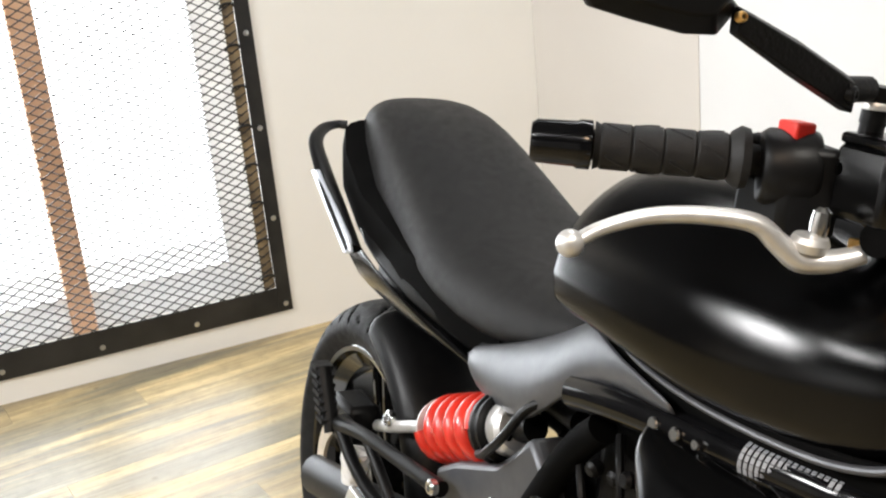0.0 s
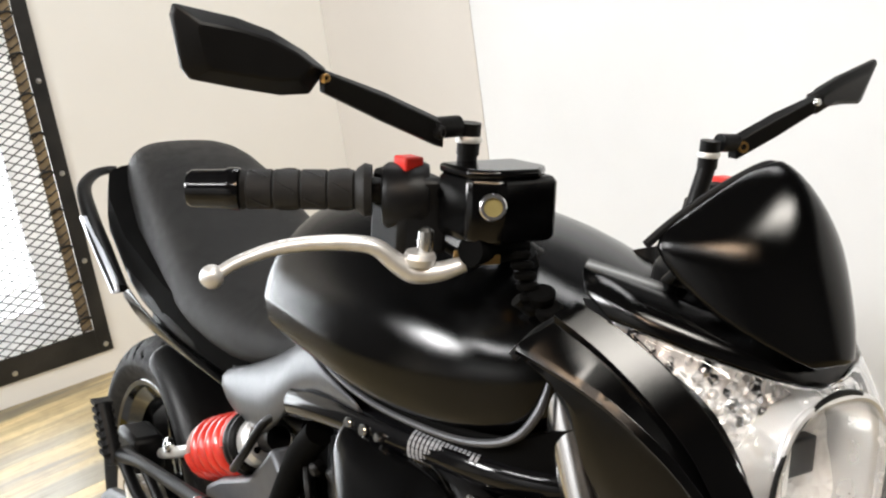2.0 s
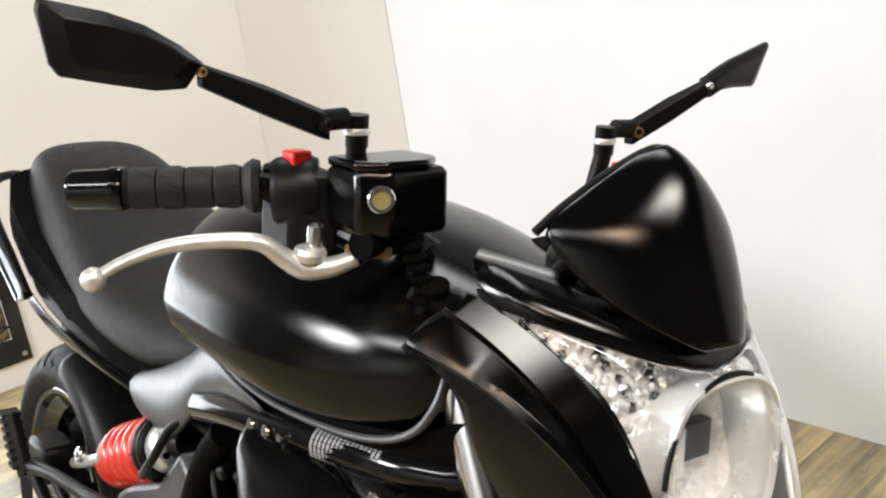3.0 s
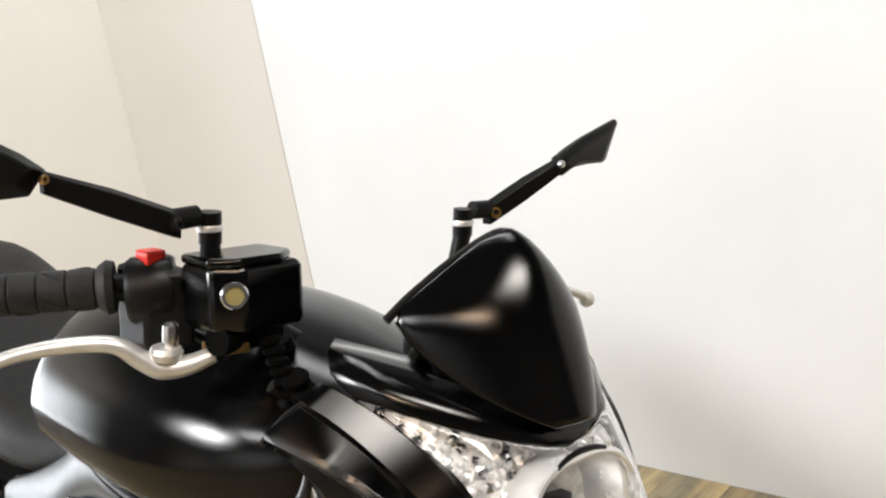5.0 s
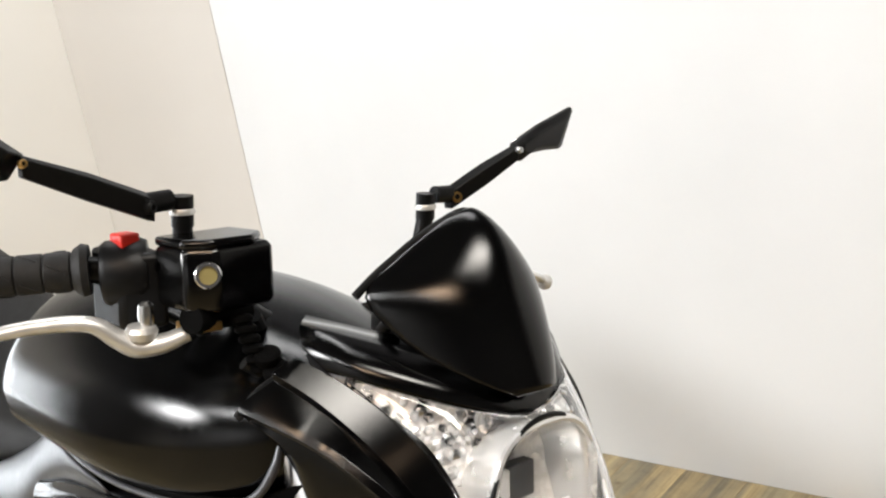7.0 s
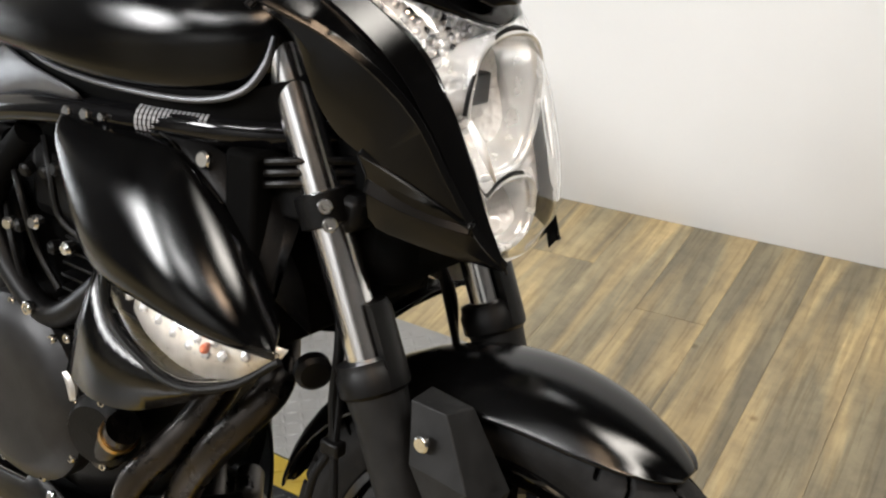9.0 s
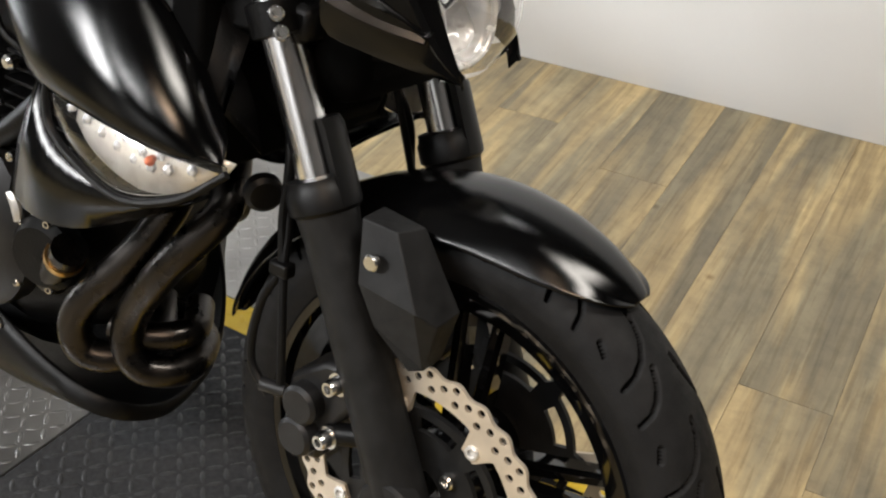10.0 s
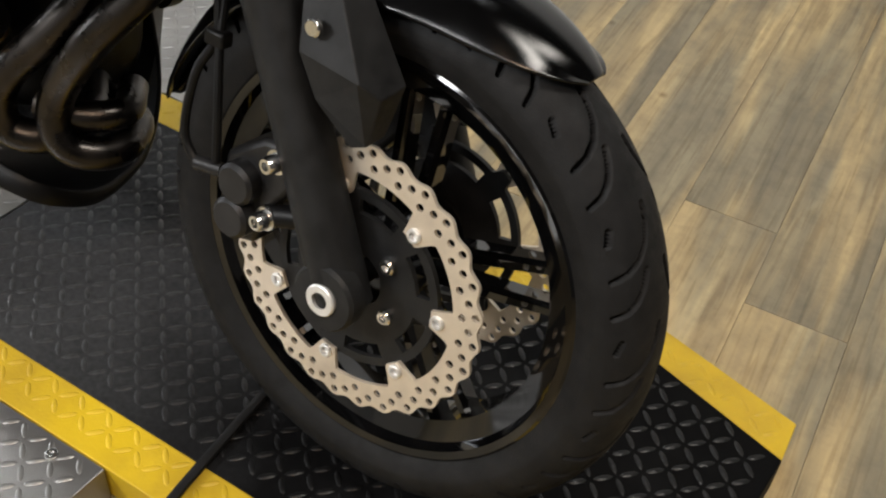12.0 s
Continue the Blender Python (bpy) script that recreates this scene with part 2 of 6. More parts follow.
M = dict(
    wall=material("wall_paint", (0.725, 0.735, 0.742), 0.75, colour2=(0.775, 0.786, 0.795), scale=1.6, bump=0.12, bump_scale=260),
    ceiling=material("unseen_dark_ceiling", (0.06, 0.06, 0.062), 0.85, colour2=(0.075, 0.075, 0.076), scale=2),
    midwall=material("pale_wall_paint", (0.55, 0.55, 0.55), 0.8, colour2=(0.6, 0.6, 0.6), scale=2),
    # near-black standing in for deep shade in the bike's recesses
    void=material("recess_shade_black", (0.0012, 0.0012, 0.0012), 0.8, spec=0.05, colour2=(0.002, 0.002, 0.002), scale=20),
    # alloy whose pale blue carries the window's reflected daylight
    pale=material("window_lit_alloy", (0.62, 0.66, 0.72), 0.36, metal=0.5, colour2=(0.55, 0.59, 0.66), scale=40),
    bowl=material("silvered_plastic", (0.80, 0.81, 0.82), 0.16, metal=0.6, colour2=(0.70, 0.71, 0.72), scale=25, rough2=0.3),
    darkwall=material("unseen_dark_wall", (0.07, 0.07, 0.073), 0.8, colour2=(0.09, 0.09, 0.09), scale=2),
    joint=material("floor_joint", (0.07, 0.052, 0.032), 0.7),
    plank=wood_floor(),
    frame_wood=material("weathered_timber", (0.27, 0.20, 0.11), 0.75, colour2=(0.08, 0.058, 0.035), scale=14, bump=0.5, bump_scale=60),
    black_steel=material("black_steel", (0.012, 0.012, 0.012), 0.42, metal=0.3, colour2=(0.03, 0.028, 0.026), scale=9, bump=0.15, bump_scale=90),
    mesh_steel=material("expanded_steel", (0.03, 0.028, 0.028), 0.45, metal=0.5),
    screw=material("zinc_screw", (0.6, 0.6, 0.6), 0.3, metal=1.0),
    outside=glow("bright_outdoors", (0.97, 0.99, 1.0), 3.2),
    cream=material("cream_wall_paint", (0.80, 0.78, 0.735), 0.75, colour2=(0.84, 0.82, 0.78), scale=1.4, bump=0.12, bump_scale=260),
    tan=material("tan_wall", (0.60, 0.57, 0.53), 0.75, colour2=(0.635, 0.605, 0.565), scale=1.4, bump=0.12, bump_scale=260),
    sash=material("white_sash", (0.86, 0.86, 0.86), 0.5, colour2=(0.74, 0.74, 0.75), scale=12),
    outside_ground=material("pale_ground", (0.6, 0.6, 0.58), 0.8, colour2=(0.5, 0.5, 0.49), scale=2),
    post=material("tan_timber_post", (0.58, 0.33, 0.19), 0.7, colour2=(0.66, 0.41, 0.26), scale=8),
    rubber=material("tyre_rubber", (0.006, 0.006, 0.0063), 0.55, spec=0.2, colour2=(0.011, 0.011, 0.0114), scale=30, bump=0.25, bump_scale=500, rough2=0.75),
    # near-black for the shade inside tyre grooves and small holes
    groove=material("groove_hole_shade", (0.0008, 0.0008, 0.0008), 0.9, spec=0.02),
    gloss=material("gloss_black", (0.0015, 0.0015, 0.0018), 0.12, spec=0.32, colour2=(0.004, 0.004, 0.0045), scale=40),
    rim_gloss=material("gloss_black_wheel", (0.0015, 0.0015, 0.0016), 0.05, spec=0.55, colour2=(0.003, 0.003, 0.0032), scale=40),
    satin=soft_paint("satin_black_paint", (0.0013, 0.0013, 0.0014), 0.24, 1.45),
    plastic=material("black_plastic", (0.0025, 0.0025, 0.0027), 0.38, spec=0.2, colour2=(0.004, 0.004, 0.0042), scale=50, bump=0.05, bump_scale=1200, rough2=0.43),
    dark=material("dark_cast", (0.0018, 0.0018, 0.002), 0.42, spec=0.18, colour2=(0.0035, 0.0035, 0.0037), scale=25, bump=0.2, bump_scale=300),
    forkgrey=material("fork_grey_black", (0.007, 0.0072, 0.0076), 0.42, spec=0.25, colour2=(0.013, 0.0134, 0.014), scale=40, bump=0.1, bump_scale=700, rough2=0.56),
    grey=material("satin_grey_cover", (0.075, 0.078, 0.086), 0.38, metal=0.45, colour2=(0.09, 0.093, 0.10), scale=50, rough2=0.42),
    castgrey=material("cast_grey_alloy", (0.028, 0.028, 0.029), 0.40, metal=0.6, colour2=(0.018, 0.018, 0.019), scale=30, bump=0.1, bump_scale=400),
    chrome=material("polished_steel", (0.72, 0.72, 0.73), 0.13, metal=1.0, colour2=(0.62, 0.62, 0.63), scale=30, rough2=0.22),
    tubechrome=material("hard_chrome", (0.95, 0.95, 0.96), 0.16, metal=1.0, colour2=(0.90, 0.90, 0.91), scale=30, rough2=0.22),
    alloy=material("brushed_alloy", (0.76, 0.76, 0.75), 0.36, metal=0.7, colour2=(0.62, 0.61, 0.59), scale=40, rough2=0.44),
    disc=material("brake_disc_steel", (0.68, 0.60, 0.49), 0.42, metal=0.6, colour2=(0.58, 0.51, 0.42), scale=40, rough2=0.46),
    header=material("heat_tinted_steel", (0.062, 0.056, 0.052), 0.2, metal=1.0, colour2=(0.035, 0.032, 0.03), scale=14, rough2=0.4),
    seat=material("seat_vinyl", (0.010, 0.010, 0.0102), 0.44, spec=0.2, colour2=(0.013, 0.013, 0.0132), scale=30, bump=0.4, bump_scale=1500, rough2=0.54),
    grip=material("grip_rubber", (0.012, 0.012, 0.0125), 0.55, spec=0.3, colour2=(0.02, 0.02, 0.02), scale=60, bump=0.3, bump_scale=900),
    red=material("red_spring_paint", (0.62, 0.03, 0.015), 0.28, colour2=(0.52, 0.025, 0.013), scale=30, coat=0.3),
    redplastic=material("red_switch", (0.7, 0.03, 0.02), 0.4),
    lens=glass("clear_lens", (0.97, 0.97, 0.97)),
    reflector=faceted("reflector", (0.86, 0.865, 0.87), 110),
    indicator_shell=material("dull_silver_shell", (0.80, 0.77, 0.70), 0.25, metal=0.4, colour2=(0.62, 0.58, 0.52), scale=60, rough2=0.45),
    amber=material("amber_bulb", (0.40, 0.10, 0.04), 0.3),
    mirror=material("mirror_glass", (0.85, 0.85, 0.86), 0.02, metal=1.0),
    brass=material("brass_bolt", (0.62, 0.38, 0.13), 0.3, metal=1.0),
    bolt=material("steel_bolt", (0.66, 0.66, 0.65), 0.22, metal=1.0),
    deck_black=graded_plate("graded_black_plate", 0.55, 0.03),
    lug=graded_plate("graded_black_lug", 0.34, 0.3),
    deck_yellow=material("worn_yellow_paint", (0.62, 0.42, 0.01), 0.42, colour2=(0.42, 0.27, 0.012), scale=11, bump=0.15, bump_scale=200, rough2=0.55),
    deck_silver=material("aluminium_plate", (0.34, 0.335, 0.325), 0.33, metal=0.9, colour2=(0.24, 0.235, 0.23), scale=7, rough2=0.45),
    mark=material("grey_print", (0.24, 0.24, 0.25), 0.5),
    sight=material("sight_glass_fluid", (0.26, 0.22, 0.09), 0.15, coat=1.0),
)


# ---- shapes ----
def part(name, bm, mat, parent=None, label="", smooth=True, bevel=0.0, subsurf=0, solid=0.0, segs=2, angle=35):
    """Links a bmesh as one mesh object, under a thing or a part where one is given."""
    me = bpy.data.meshes.new(name)
    bmesh.ops.recalc_face_normals(bm, faces=bm.faces)
    bm.to_mesh(me)
    bm.free()
    me.materials.append(M[mat] if isinstance(mat, str) else mat)
    ob = new(name, me)
    if smooth:
        me.shade_smooth()
        if not subsurf:
            me.set_sharp_from_angle(angle=radians(angle))
    if parent is not None:
        ob.parent = parent
    if solid:
        s = ob.modifiers.new("thickness", "SOLIDIFY")
        s.thickness, s.offset = solid, 0
    if bevel:
        b = ob.modifiers.new("bevel", "BEVEL")
        b.width, b.segments, b.limit_method, b.angle_limit = bevel, segs, "ANGLE", radians(35)
    if subsurf:
        s = ob.modifiers.new("smooth", "SUBSURF")
        s.levels = s.render_levels = subsurf
    if label:
        ob["label"] = label
    return ob


def empty(name, m=None):
    ob = new(name)
    ob.empty_display_size = 0.05
    if m is not None:
        ob.matrix_world = m
    return ob


def box(x0, x1, y0, y1, z0, z1):
    bm = bmesh.new()
    v = [bm.verts.new((x, y, z)) for z in (z0, z1) for x, y in ((x0, y0), (x1, y0), (x1, y1), (x0, y1))]
    for f in ((3, 2, 1, 0), (4, 5, 6, 7), (0, 1, 5, 4), (1, 2, 6, 5), (2, 3, 7, 6), (3, 0, 4, 7)):
        bm.faces.new([v[i] for i in f])
    return bm


def smoothed(pts, n):
    """A Catmull-Rom line through the points, n steps to each span."""
    p = [Vector(q) for q in pts]
    p = [2 * p[0] - p[1]] + p + [2 * p[-1] - p[-2]]
    out = []
    for i in range(1, len(p) - 2):
        for k in range(n):
            t = k / n
            a, b, c, d = p[i - 1], p[i], p[i + 1], p[i + 2]
            out.append(0.5 * ((2 * b) + (c - a) * t + (2 * a - 5 * b + 4 * c - d) * t * t + (3 * b - a - 3 * c + d) * t ** 3))
    return out + [p[-2]]


def ring_faces(bm, rings, closed=True, caps=True):
    n = len(rings[0])
    for a, b in zip(rings, rings[1:]):
        for i in range(n if closed else n - 1):
            j = (i + 1) % n
            bm.faces.new((a[i], a[j], b[j], b[i]))
    if caps and closed:
        bm.faces.new(rings[0][::-1])
        bm.faces.new(rings[-1])


def loft(sections, closed=True, caps=True):
    bm = bmesh.new()
    ring_faces(bm, [[bm.verts.new(p) for p in s] for s in sections], closed, caps)
    return bm


def tube(pts, radius, segs=12, steps=6, flat=1.0, caps=True, bm=None, up=(0, 0, 1)):
    """A round or flattened tube along a smooth line. radius: one number, or one for each given point."""
    line = smoothed(pts, steps) if steps > 1 else [Vector(p) for p in pts]
    r = radius if isinstance(radius, (list, tuple)) else [radius] * len(pts)
    bm = bm or bmesh.new()
    rings = []
    prev = None
    for i, p in enumerate(line):
        d = (line[min(i + 1, len(line) - 1)] - line[max(i - 1, 0)]).normalized()
        side = prev - d * prev.dot(d) if prev is not None else (d.cross(Vector(up)) if abs(d.dot(Vector(up))) < 0.95 else d.cross(Vector((1, 0, 0))))
        side.normalize()
        prev = side
        u = side.cross(d)
        s = i / max(steps, 1)
        k = min(int(s), len(r) - 2)
        rr = r[k] + (r[k + 1] - r[k]) * (s - k)
        rings.append([bm.verts.new(p + side * (math.cos(a) * rr) + u * (math.sin(a) * rr * flat)) for a in (2 * math.pi * j / segs for j in range(segs))])
    ring_faces(bm, rings, True, caps)
    return bm


def lathe(profile, origin, axis, segs=32, closed=False, bm=None):
    """Turns (along, radius) pairs round an axis."""
    bm = bm or bmesh.new()
    o, ax = Vector(origin), Vector(axis).normalized()
    s = ax.cross(Vector((0, 0, 1)) if abs(ax.z) < 0.9 else Vector((1, 0, 0))).normalized()
    u = ax.cross(s)
    rings = []
    for k in range(segs):
        a = 2 * math.pi * k / segs
        rings.append([bm.verts.new(o + ax * h + (s * math.cos(a) + u * math.sin(a)) * max(r, 1e-4)) for h, r in profile])
    n = len(profile)
    for k in range(segs):
        a, b = rings[k], rings[(k + 1) % segs]
        for i in range(n if closed else n - 1):
            j = (i + 1) % n
            bm.faces.new((a[i], a[j], b[j], b[i]))
    if not closed:
        for e in (0, n - 1):
            if profile[e][1] > 2e-4:
                bm.faces.new([q[e] for q in rings])
    return bm


def prism(outline, axis, a, b, bm=None):
    """An outline in the plane across an axis (0 x, 1 y, 2 z), drawn out from a to b."""
    bm = bm or bmesh.new()
    def at(p, h):
        q = list(p)
        q.insert(axis, h)
        return q
    lo, hi = [bm.verts.new(at(p, a)) for p in outline], [bm.verts.new(at(p, b)) for p in outline]
    n = len(outline)
    for i in range(n):
        bm.faces.new((lo[i], lo[(i + 1) % n], hi[(i + 1) % n], hi[i]))
    bm.faces.new(lo[::-1])
    bm.faces.new(hi)
    return bm


def superring(x, yc, zc, hy, up, down, n=28, e=2.4):
    """A rounded section across x, with its own height above and below its centre."""
    out = []
    for k in range(n):
        a = 2 * math.pi * k / n
        c, s = math.cos(a), math.sin(a)
        cc, ss = math.copysign(abs(c) ** (2 / e), c), math.copysign(abs(s) ** (2 / e), s)
        out.append((x, yc + hy * cc, zc + (up if s > 0 else down) * ss))
    return out


def bolt(parent, p, axis, r=0.007, h=0.006, mat="bolt", name="bolt", socket=True):
    prof = [(0, r), (h * 0.75, r), (h, r * 0.8)]
    if socket:
        prof += [(h, r * 0.5), (h * 0.4, r * 0.48), (h * 0.4, 0)]
    else:
        prof += [(h, 0)]
    return part(name, lathe(prof, p, axis, 12), mat, parent)


# ---- the room ----
FLOOR = -0.058
X_BACK, Y_SIDE = -2.98, 2.03        # window wall, farthest end of the long wall
WALL_Y, WALL_SLOPE = 1.631, 0.117   # the long wall runs a little askew
X_FRONT, Y_NEAR, H = 3.3, -6.4, 3.25
T = 0.24
TONE = 1.85                         # unseen wall tops above this height get a tone chosen for reflections
bm = box(X_BACK - 0.3, X_FRONT + 0.3, Y_NEAR - 0.3, Y_SIDE + 0.3, FLOOR - 0.12, FLOOR - 0.003)
floor = tagged(part("floor", bm, "joint", smooth=False), "brown wood-look vinyl plank floor, scuffed", "floor", kind="structure")
# the ceiling is out of view; its dark tone keeps reflections black
tagged(part("ceiling", box(X_BACK - T, X_FRONT + T, Y_NEAR - T, Y_SIDE + T, H, H + 0.1), "ceiling", smooth=False), "plain ceiling, unseen, kept dark for the bike's reflections", "ceiling", kind="structure")
def wall_y(x):
    return WALL_Y + WALL_SLOPE * x


bm = prism([(X_BACK - T, wall_y(X_BACK - T)), (X_FRONT + T, wall_y(X_FRONT + T)), (X_FRONT + T, wall_y(X_FRONT + T) + T), (X_BACK - T, wall_y(X_BACK - T) + T)], 2, FLOOR, TONE)
# unseen wall tops: dark for black paint, pale in the south for chrome
tagged(part("wall_north_upper", prism([(X_BACK - T, wall_y(X_BACK - T)), (X_FRONT + T, wall_y(X_FRONT + T)), (X_FRONT + T, wall_y(X_FRONT + T) + T), (X_BACK - T, wall_y(X_BACK - T) + T)], 2, TONE, H), "darkwall", smooth=False), "unseen upper part of the long wall, dark for the bike's reflections", "wall", kind="structure")
tagged(part("wall_west_upper", box(X_BACK - T, X_BACK, Y_NEAR, wall_y(X_BACK) - 0.001, TONE, H), "darkwall", smooth=False), "unseen upper part of the window wall, dark for the bike's reflections", "wall", kind="structure")
tagged(part("wall_south_upper", box(X_BACK - T, X_FRONT + T, Y_NEAR - T, Y_NEAR, TONE, H), "midwall", smooth=False), "unseen upper part of the wall, pale for the chrome's reflections", "wall", kind="structure")
tagged(part("wall_north", bm, "wall", smooth=False), "white painted long wall with faint smudges", "wall", kind="structure")
tagged(part("wall_east", box(X_FRONT, X_FRONT + T, Y_NEAR, Y_SIDE, FLOOR, H), "darkwall", smooth=False), "plain dark grey painted wall", "wall", kind="structure")
tagged(part("wall_south", box(X_BACK - T, X_FRONT + T, Y_NEAR - T, Y_NEAR, FLOOR, TONE), "midwall", smooth=False), "plain pale painted wall", "wall", kind="structure")
# thin sheet beside the corner, darker tan than the long wall
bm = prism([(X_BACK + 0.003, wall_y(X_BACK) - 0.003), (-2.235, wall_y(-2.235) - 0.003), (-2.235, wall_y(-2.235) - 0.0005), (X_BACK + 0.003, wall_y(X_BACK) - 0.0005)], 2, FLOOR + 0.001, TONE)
tagged(part("wall_corner", bm, "tan", smooth=False), "thin tan sheet covering the wall beside the corner", "wall", kind="structure")


def add_box(bm, *b):
    o = box(*b)
    me = bpy.data.meshes.new("tmp")
    o.to_mesh(me)
    o.free()
    bm.from_mesh(me)
    bpy.data.meshes.remove(me)


# window wall with its opening
WY0, WY1, WZ0, WZ1 = -1.20, 0.325, 0.045, 1.135
bm = bmesh.new()
for b in ((WY1, 1.30, FLOOR, TONE), (Y_NEAR, WY0, FLOOR, TONE), (WY0, WY1, FLOOR, WZ0), (WY0, WY1, WZ1, TONE)):
    add_box(bm, X_BACK - T, X_BACK, *b)
tagged(part("wall_west", bm, "cream", smooth=False), "cream white painted wall with a large window opening", "wall", kind="structure")

# unseen dark sheet added to keep bright wall out of the tank's reflection
tagged(part("wall_board", box(X_BACK + 0.0005, X_BACK + 0.012, -3.6, -1.26, FLOOR + 0.001, TONE), "darkwall", smooth=False), "unseen dark sheet beside the window, added to darken the tank's reflection", "wall", kind="structure")

# the caged window
win = tagged(empty("window_1", pose(X_BACK, 0, 0)), "window behind a black steel frame with expanded metal mesh", "window", kind="structure")
OY0, OY1, OZ0, OZ1 = -1.235, 0.355, 0.016, 1.172
for n, b in (("frame_post", (0.001, 0.007, OY1 - 0.045, OY1, OZ0, OZ1)), ("frame_post", (0.001, 0.007, OY0, OY0 + 0.045, OZ0, OZ1)), ("frame_rail", (0.001, 0.007, OY0 + 0.045, OY1 - 0.045, OZ0, OZ0 + 0.080)), ("frame_rail", (0.001, 0.007, OY0 + 0.045, OY1 - 0.045, OZ1 - 0.045, OZ1))):
    part(n, box(*b), "black_steel", win, "black steel angle frame", bevel=0.0015)
part("timber_strip", box(0.001, 0.005, OY1 - 0.082, OY1 - 0.046, OZ0 + 0.081, OZ1 - 0.046), "frame_wood", win, "weathered bare timber strip", bevel=0.002)
part("timber_strip", box(0.001, 0.005, OY0 + 0.046, OY0 + 0.082, OZ0 + 0.081, OZ1 - 0.046), "frame_wood", win, "weathered bare timber strip", bevel=0.002)
for k in range(6):
    for yy in (0.334, -1.214):
        if k < 5:
            part("screw", lathe([(0.007, 0.0085), (0.010, 0.0075), (0.011, 0)], (0, yy, 0.040 + 0.280 * k), (1, 0, 0), 12), "screw", win)
    part("screw", lathe([(0.007, 0.0085), (0.010, 0.0075), (0.011, 0)], (0, 0.052 - 0.281 * k if k < 5 else -1.1, 0.042), (1, 0, 0), 12), "screw", win)
# expanded metal: rows of slanting strands
verts, faces = [], []


def strand(p, q, w, t):
    d = Vector((0, q[0] - p[0], q[1] - p[1])).normalized()
    n = Vector((0, -d.z, d.y)) * w
    b = len(verts)
    for c in (p, q):
        for sx, sn in ((-t, -1), (t, -1), (t, 1), (-t, 1)):
            verts.append((0.006 + sx, c[0] + n.y * sn, c[1] + n.z * sn))
    for f in ((0, 1, 5, 4), (1, 2, 6, 5), (2, 3, 7, 6), (3, 0, 4, 7)):
        faces.append(tuple(b + i for i in f))


CW, CH = 0.048, 0.013
y0, y1, z0, z1 = OY0 + 0.055, OY1 - 0.052, OZ0 + 0.072, OZ1 - 0.04
ny, nz = int((y1 - y0) / CW), int((z1 - z0) / CH)
for j in range(nz + 1):
    for i in range(ny + 1):
        cx = y0 + CW * (i + (0.5 if j % 2 else 0.0))
        cz = z0 + CH * j * 1.0
        if cx + CW / 2 < y1 + 0.01 and cz + CH < z1 + 0.01:
            strand((cx, cz), (cx + CW / 2, cz + CH), 0.0017, 0.0016)
            strand((cx - 0.005, cz), (cx + 0.005, cz), 0.0022, 0.002)
            strand((cx, cz), (cx - CW / 2, cz + CH), 0.0017, 0.0016)
me_mesh = bpy.data.meshes.new("metal_mesh")
me_mesh.from_pydata(verts, [], faces)
me_mesh.materials.append(M["mesh_steel"])
ob = new("metal_mesh", me_mesh)
ob.parent = win
ob["label"] = "expanded steel mesh"
# loops of rusty binding along the timber
random.seed(3)
for k in range(9):
    z = 0.13 + 0.118 * k
    part("binding", tube([(0.003, 0.268, z), (0.010, 0.276, z + 0.012), (0.010, 0.300, z + 0.014), (0.004, 0.312, z + 0.004)], 0.0035, 8, 3), "black_steel", win)
pane = part("pane", box(-0.172, -0.168, WY0, WY1, WZ0, WZ1), "lens", win, "clear window pane")
pane.visible_shadow = False
for n, b in (("sash", (-0.190, -0.150, WY1 - 0.115, WY1, WZ0, WZ1)), ("sash", (-0.190, -0.150, WY0, WY0 + 0.045, WZ0, WZ1)), ("sash", (-0.190, -0.150, WY0 + 0.045, WY1 - 0.115, WZ0, WZ0 + 0.12)), ("sash", (-0.190, -0.150, WY0 + 0.045, WY1 - 0.115, WZ1 - 0.045, WZ1))):
    part(n, box(*b), "sash", win, "white window sash", bevel=0.003)
part("mullion", box(-0.205, -0.135, -0.290, -0.218, WZ0, WZ1), "post", win, "tan-brown timber window post", bevel=0.004)
part("mullion", box(-0.205, -0.135, -0.80, -0.728, WZ0, WZ1), "post", win, "tan-brown timber window post", bevel=0.004)
tagged(part("outside_ledge", box(X_BACK - 0.80, X_BACK - T - 0.002, -2.2, 1.2, -0.06, 0.052), "outside_ground", smooth=False, bevel=0.004), "pale concrete ledge outside the window", "ledge", kind="structure")
crate = tagged(empty("storage_box", pose(X_BACK - 0.47, -0.80, 0.0525)), "black plastic storage box with a handle on the outside ledge", "box")
part("body", loft([[(x, y, z) for x, y in ((-0.10 * k, -0.155 * k), (0.10 * k, -0.155 * k), (0.10 * k, 0.155 * k), (-0.10 * k, 0.155 * k))] for k, z in ((0.94, 0.0), (1.0, 0.14))]), "plastic", crate, bevel=0.006)
part("lid", box(-0.106, 0.106, -0.161, 0.161, 0.141, 0.168), "plastic", crate, bevel=0.006)
part("handle", tube([(0.098, 0.045, 0.075), (0.114, 0.045, 0.078), (0.116, 0.045, 0.110), (0.116, -0.045, 0.110), (0.114, -0.045, 0.078), (0.098, -0.045, 0.075)], 0.004, 8, 3), "alloy", crate, "bare metal handle")
bm = bmesh.new()
bm.faces.new([bm.verts.new(p) for p in ((-4.6, -6, -3), (-4.6, 5, -3), (-4.6, 5, 5), (-4.6, -6, 5))])
tagged(part("backdrop", bm, "outside", smooth=False), "bright overexposed daylight outside the window", "backdrop", kind="structure")


# ---- lift deck ----
lift = tagged(empty("motorcycle_lift", pose(0, 0, FLOOR)), "low motorcycle lift deck of black, yellow and bare tread plate", "lift")
TOP = -FLOOR


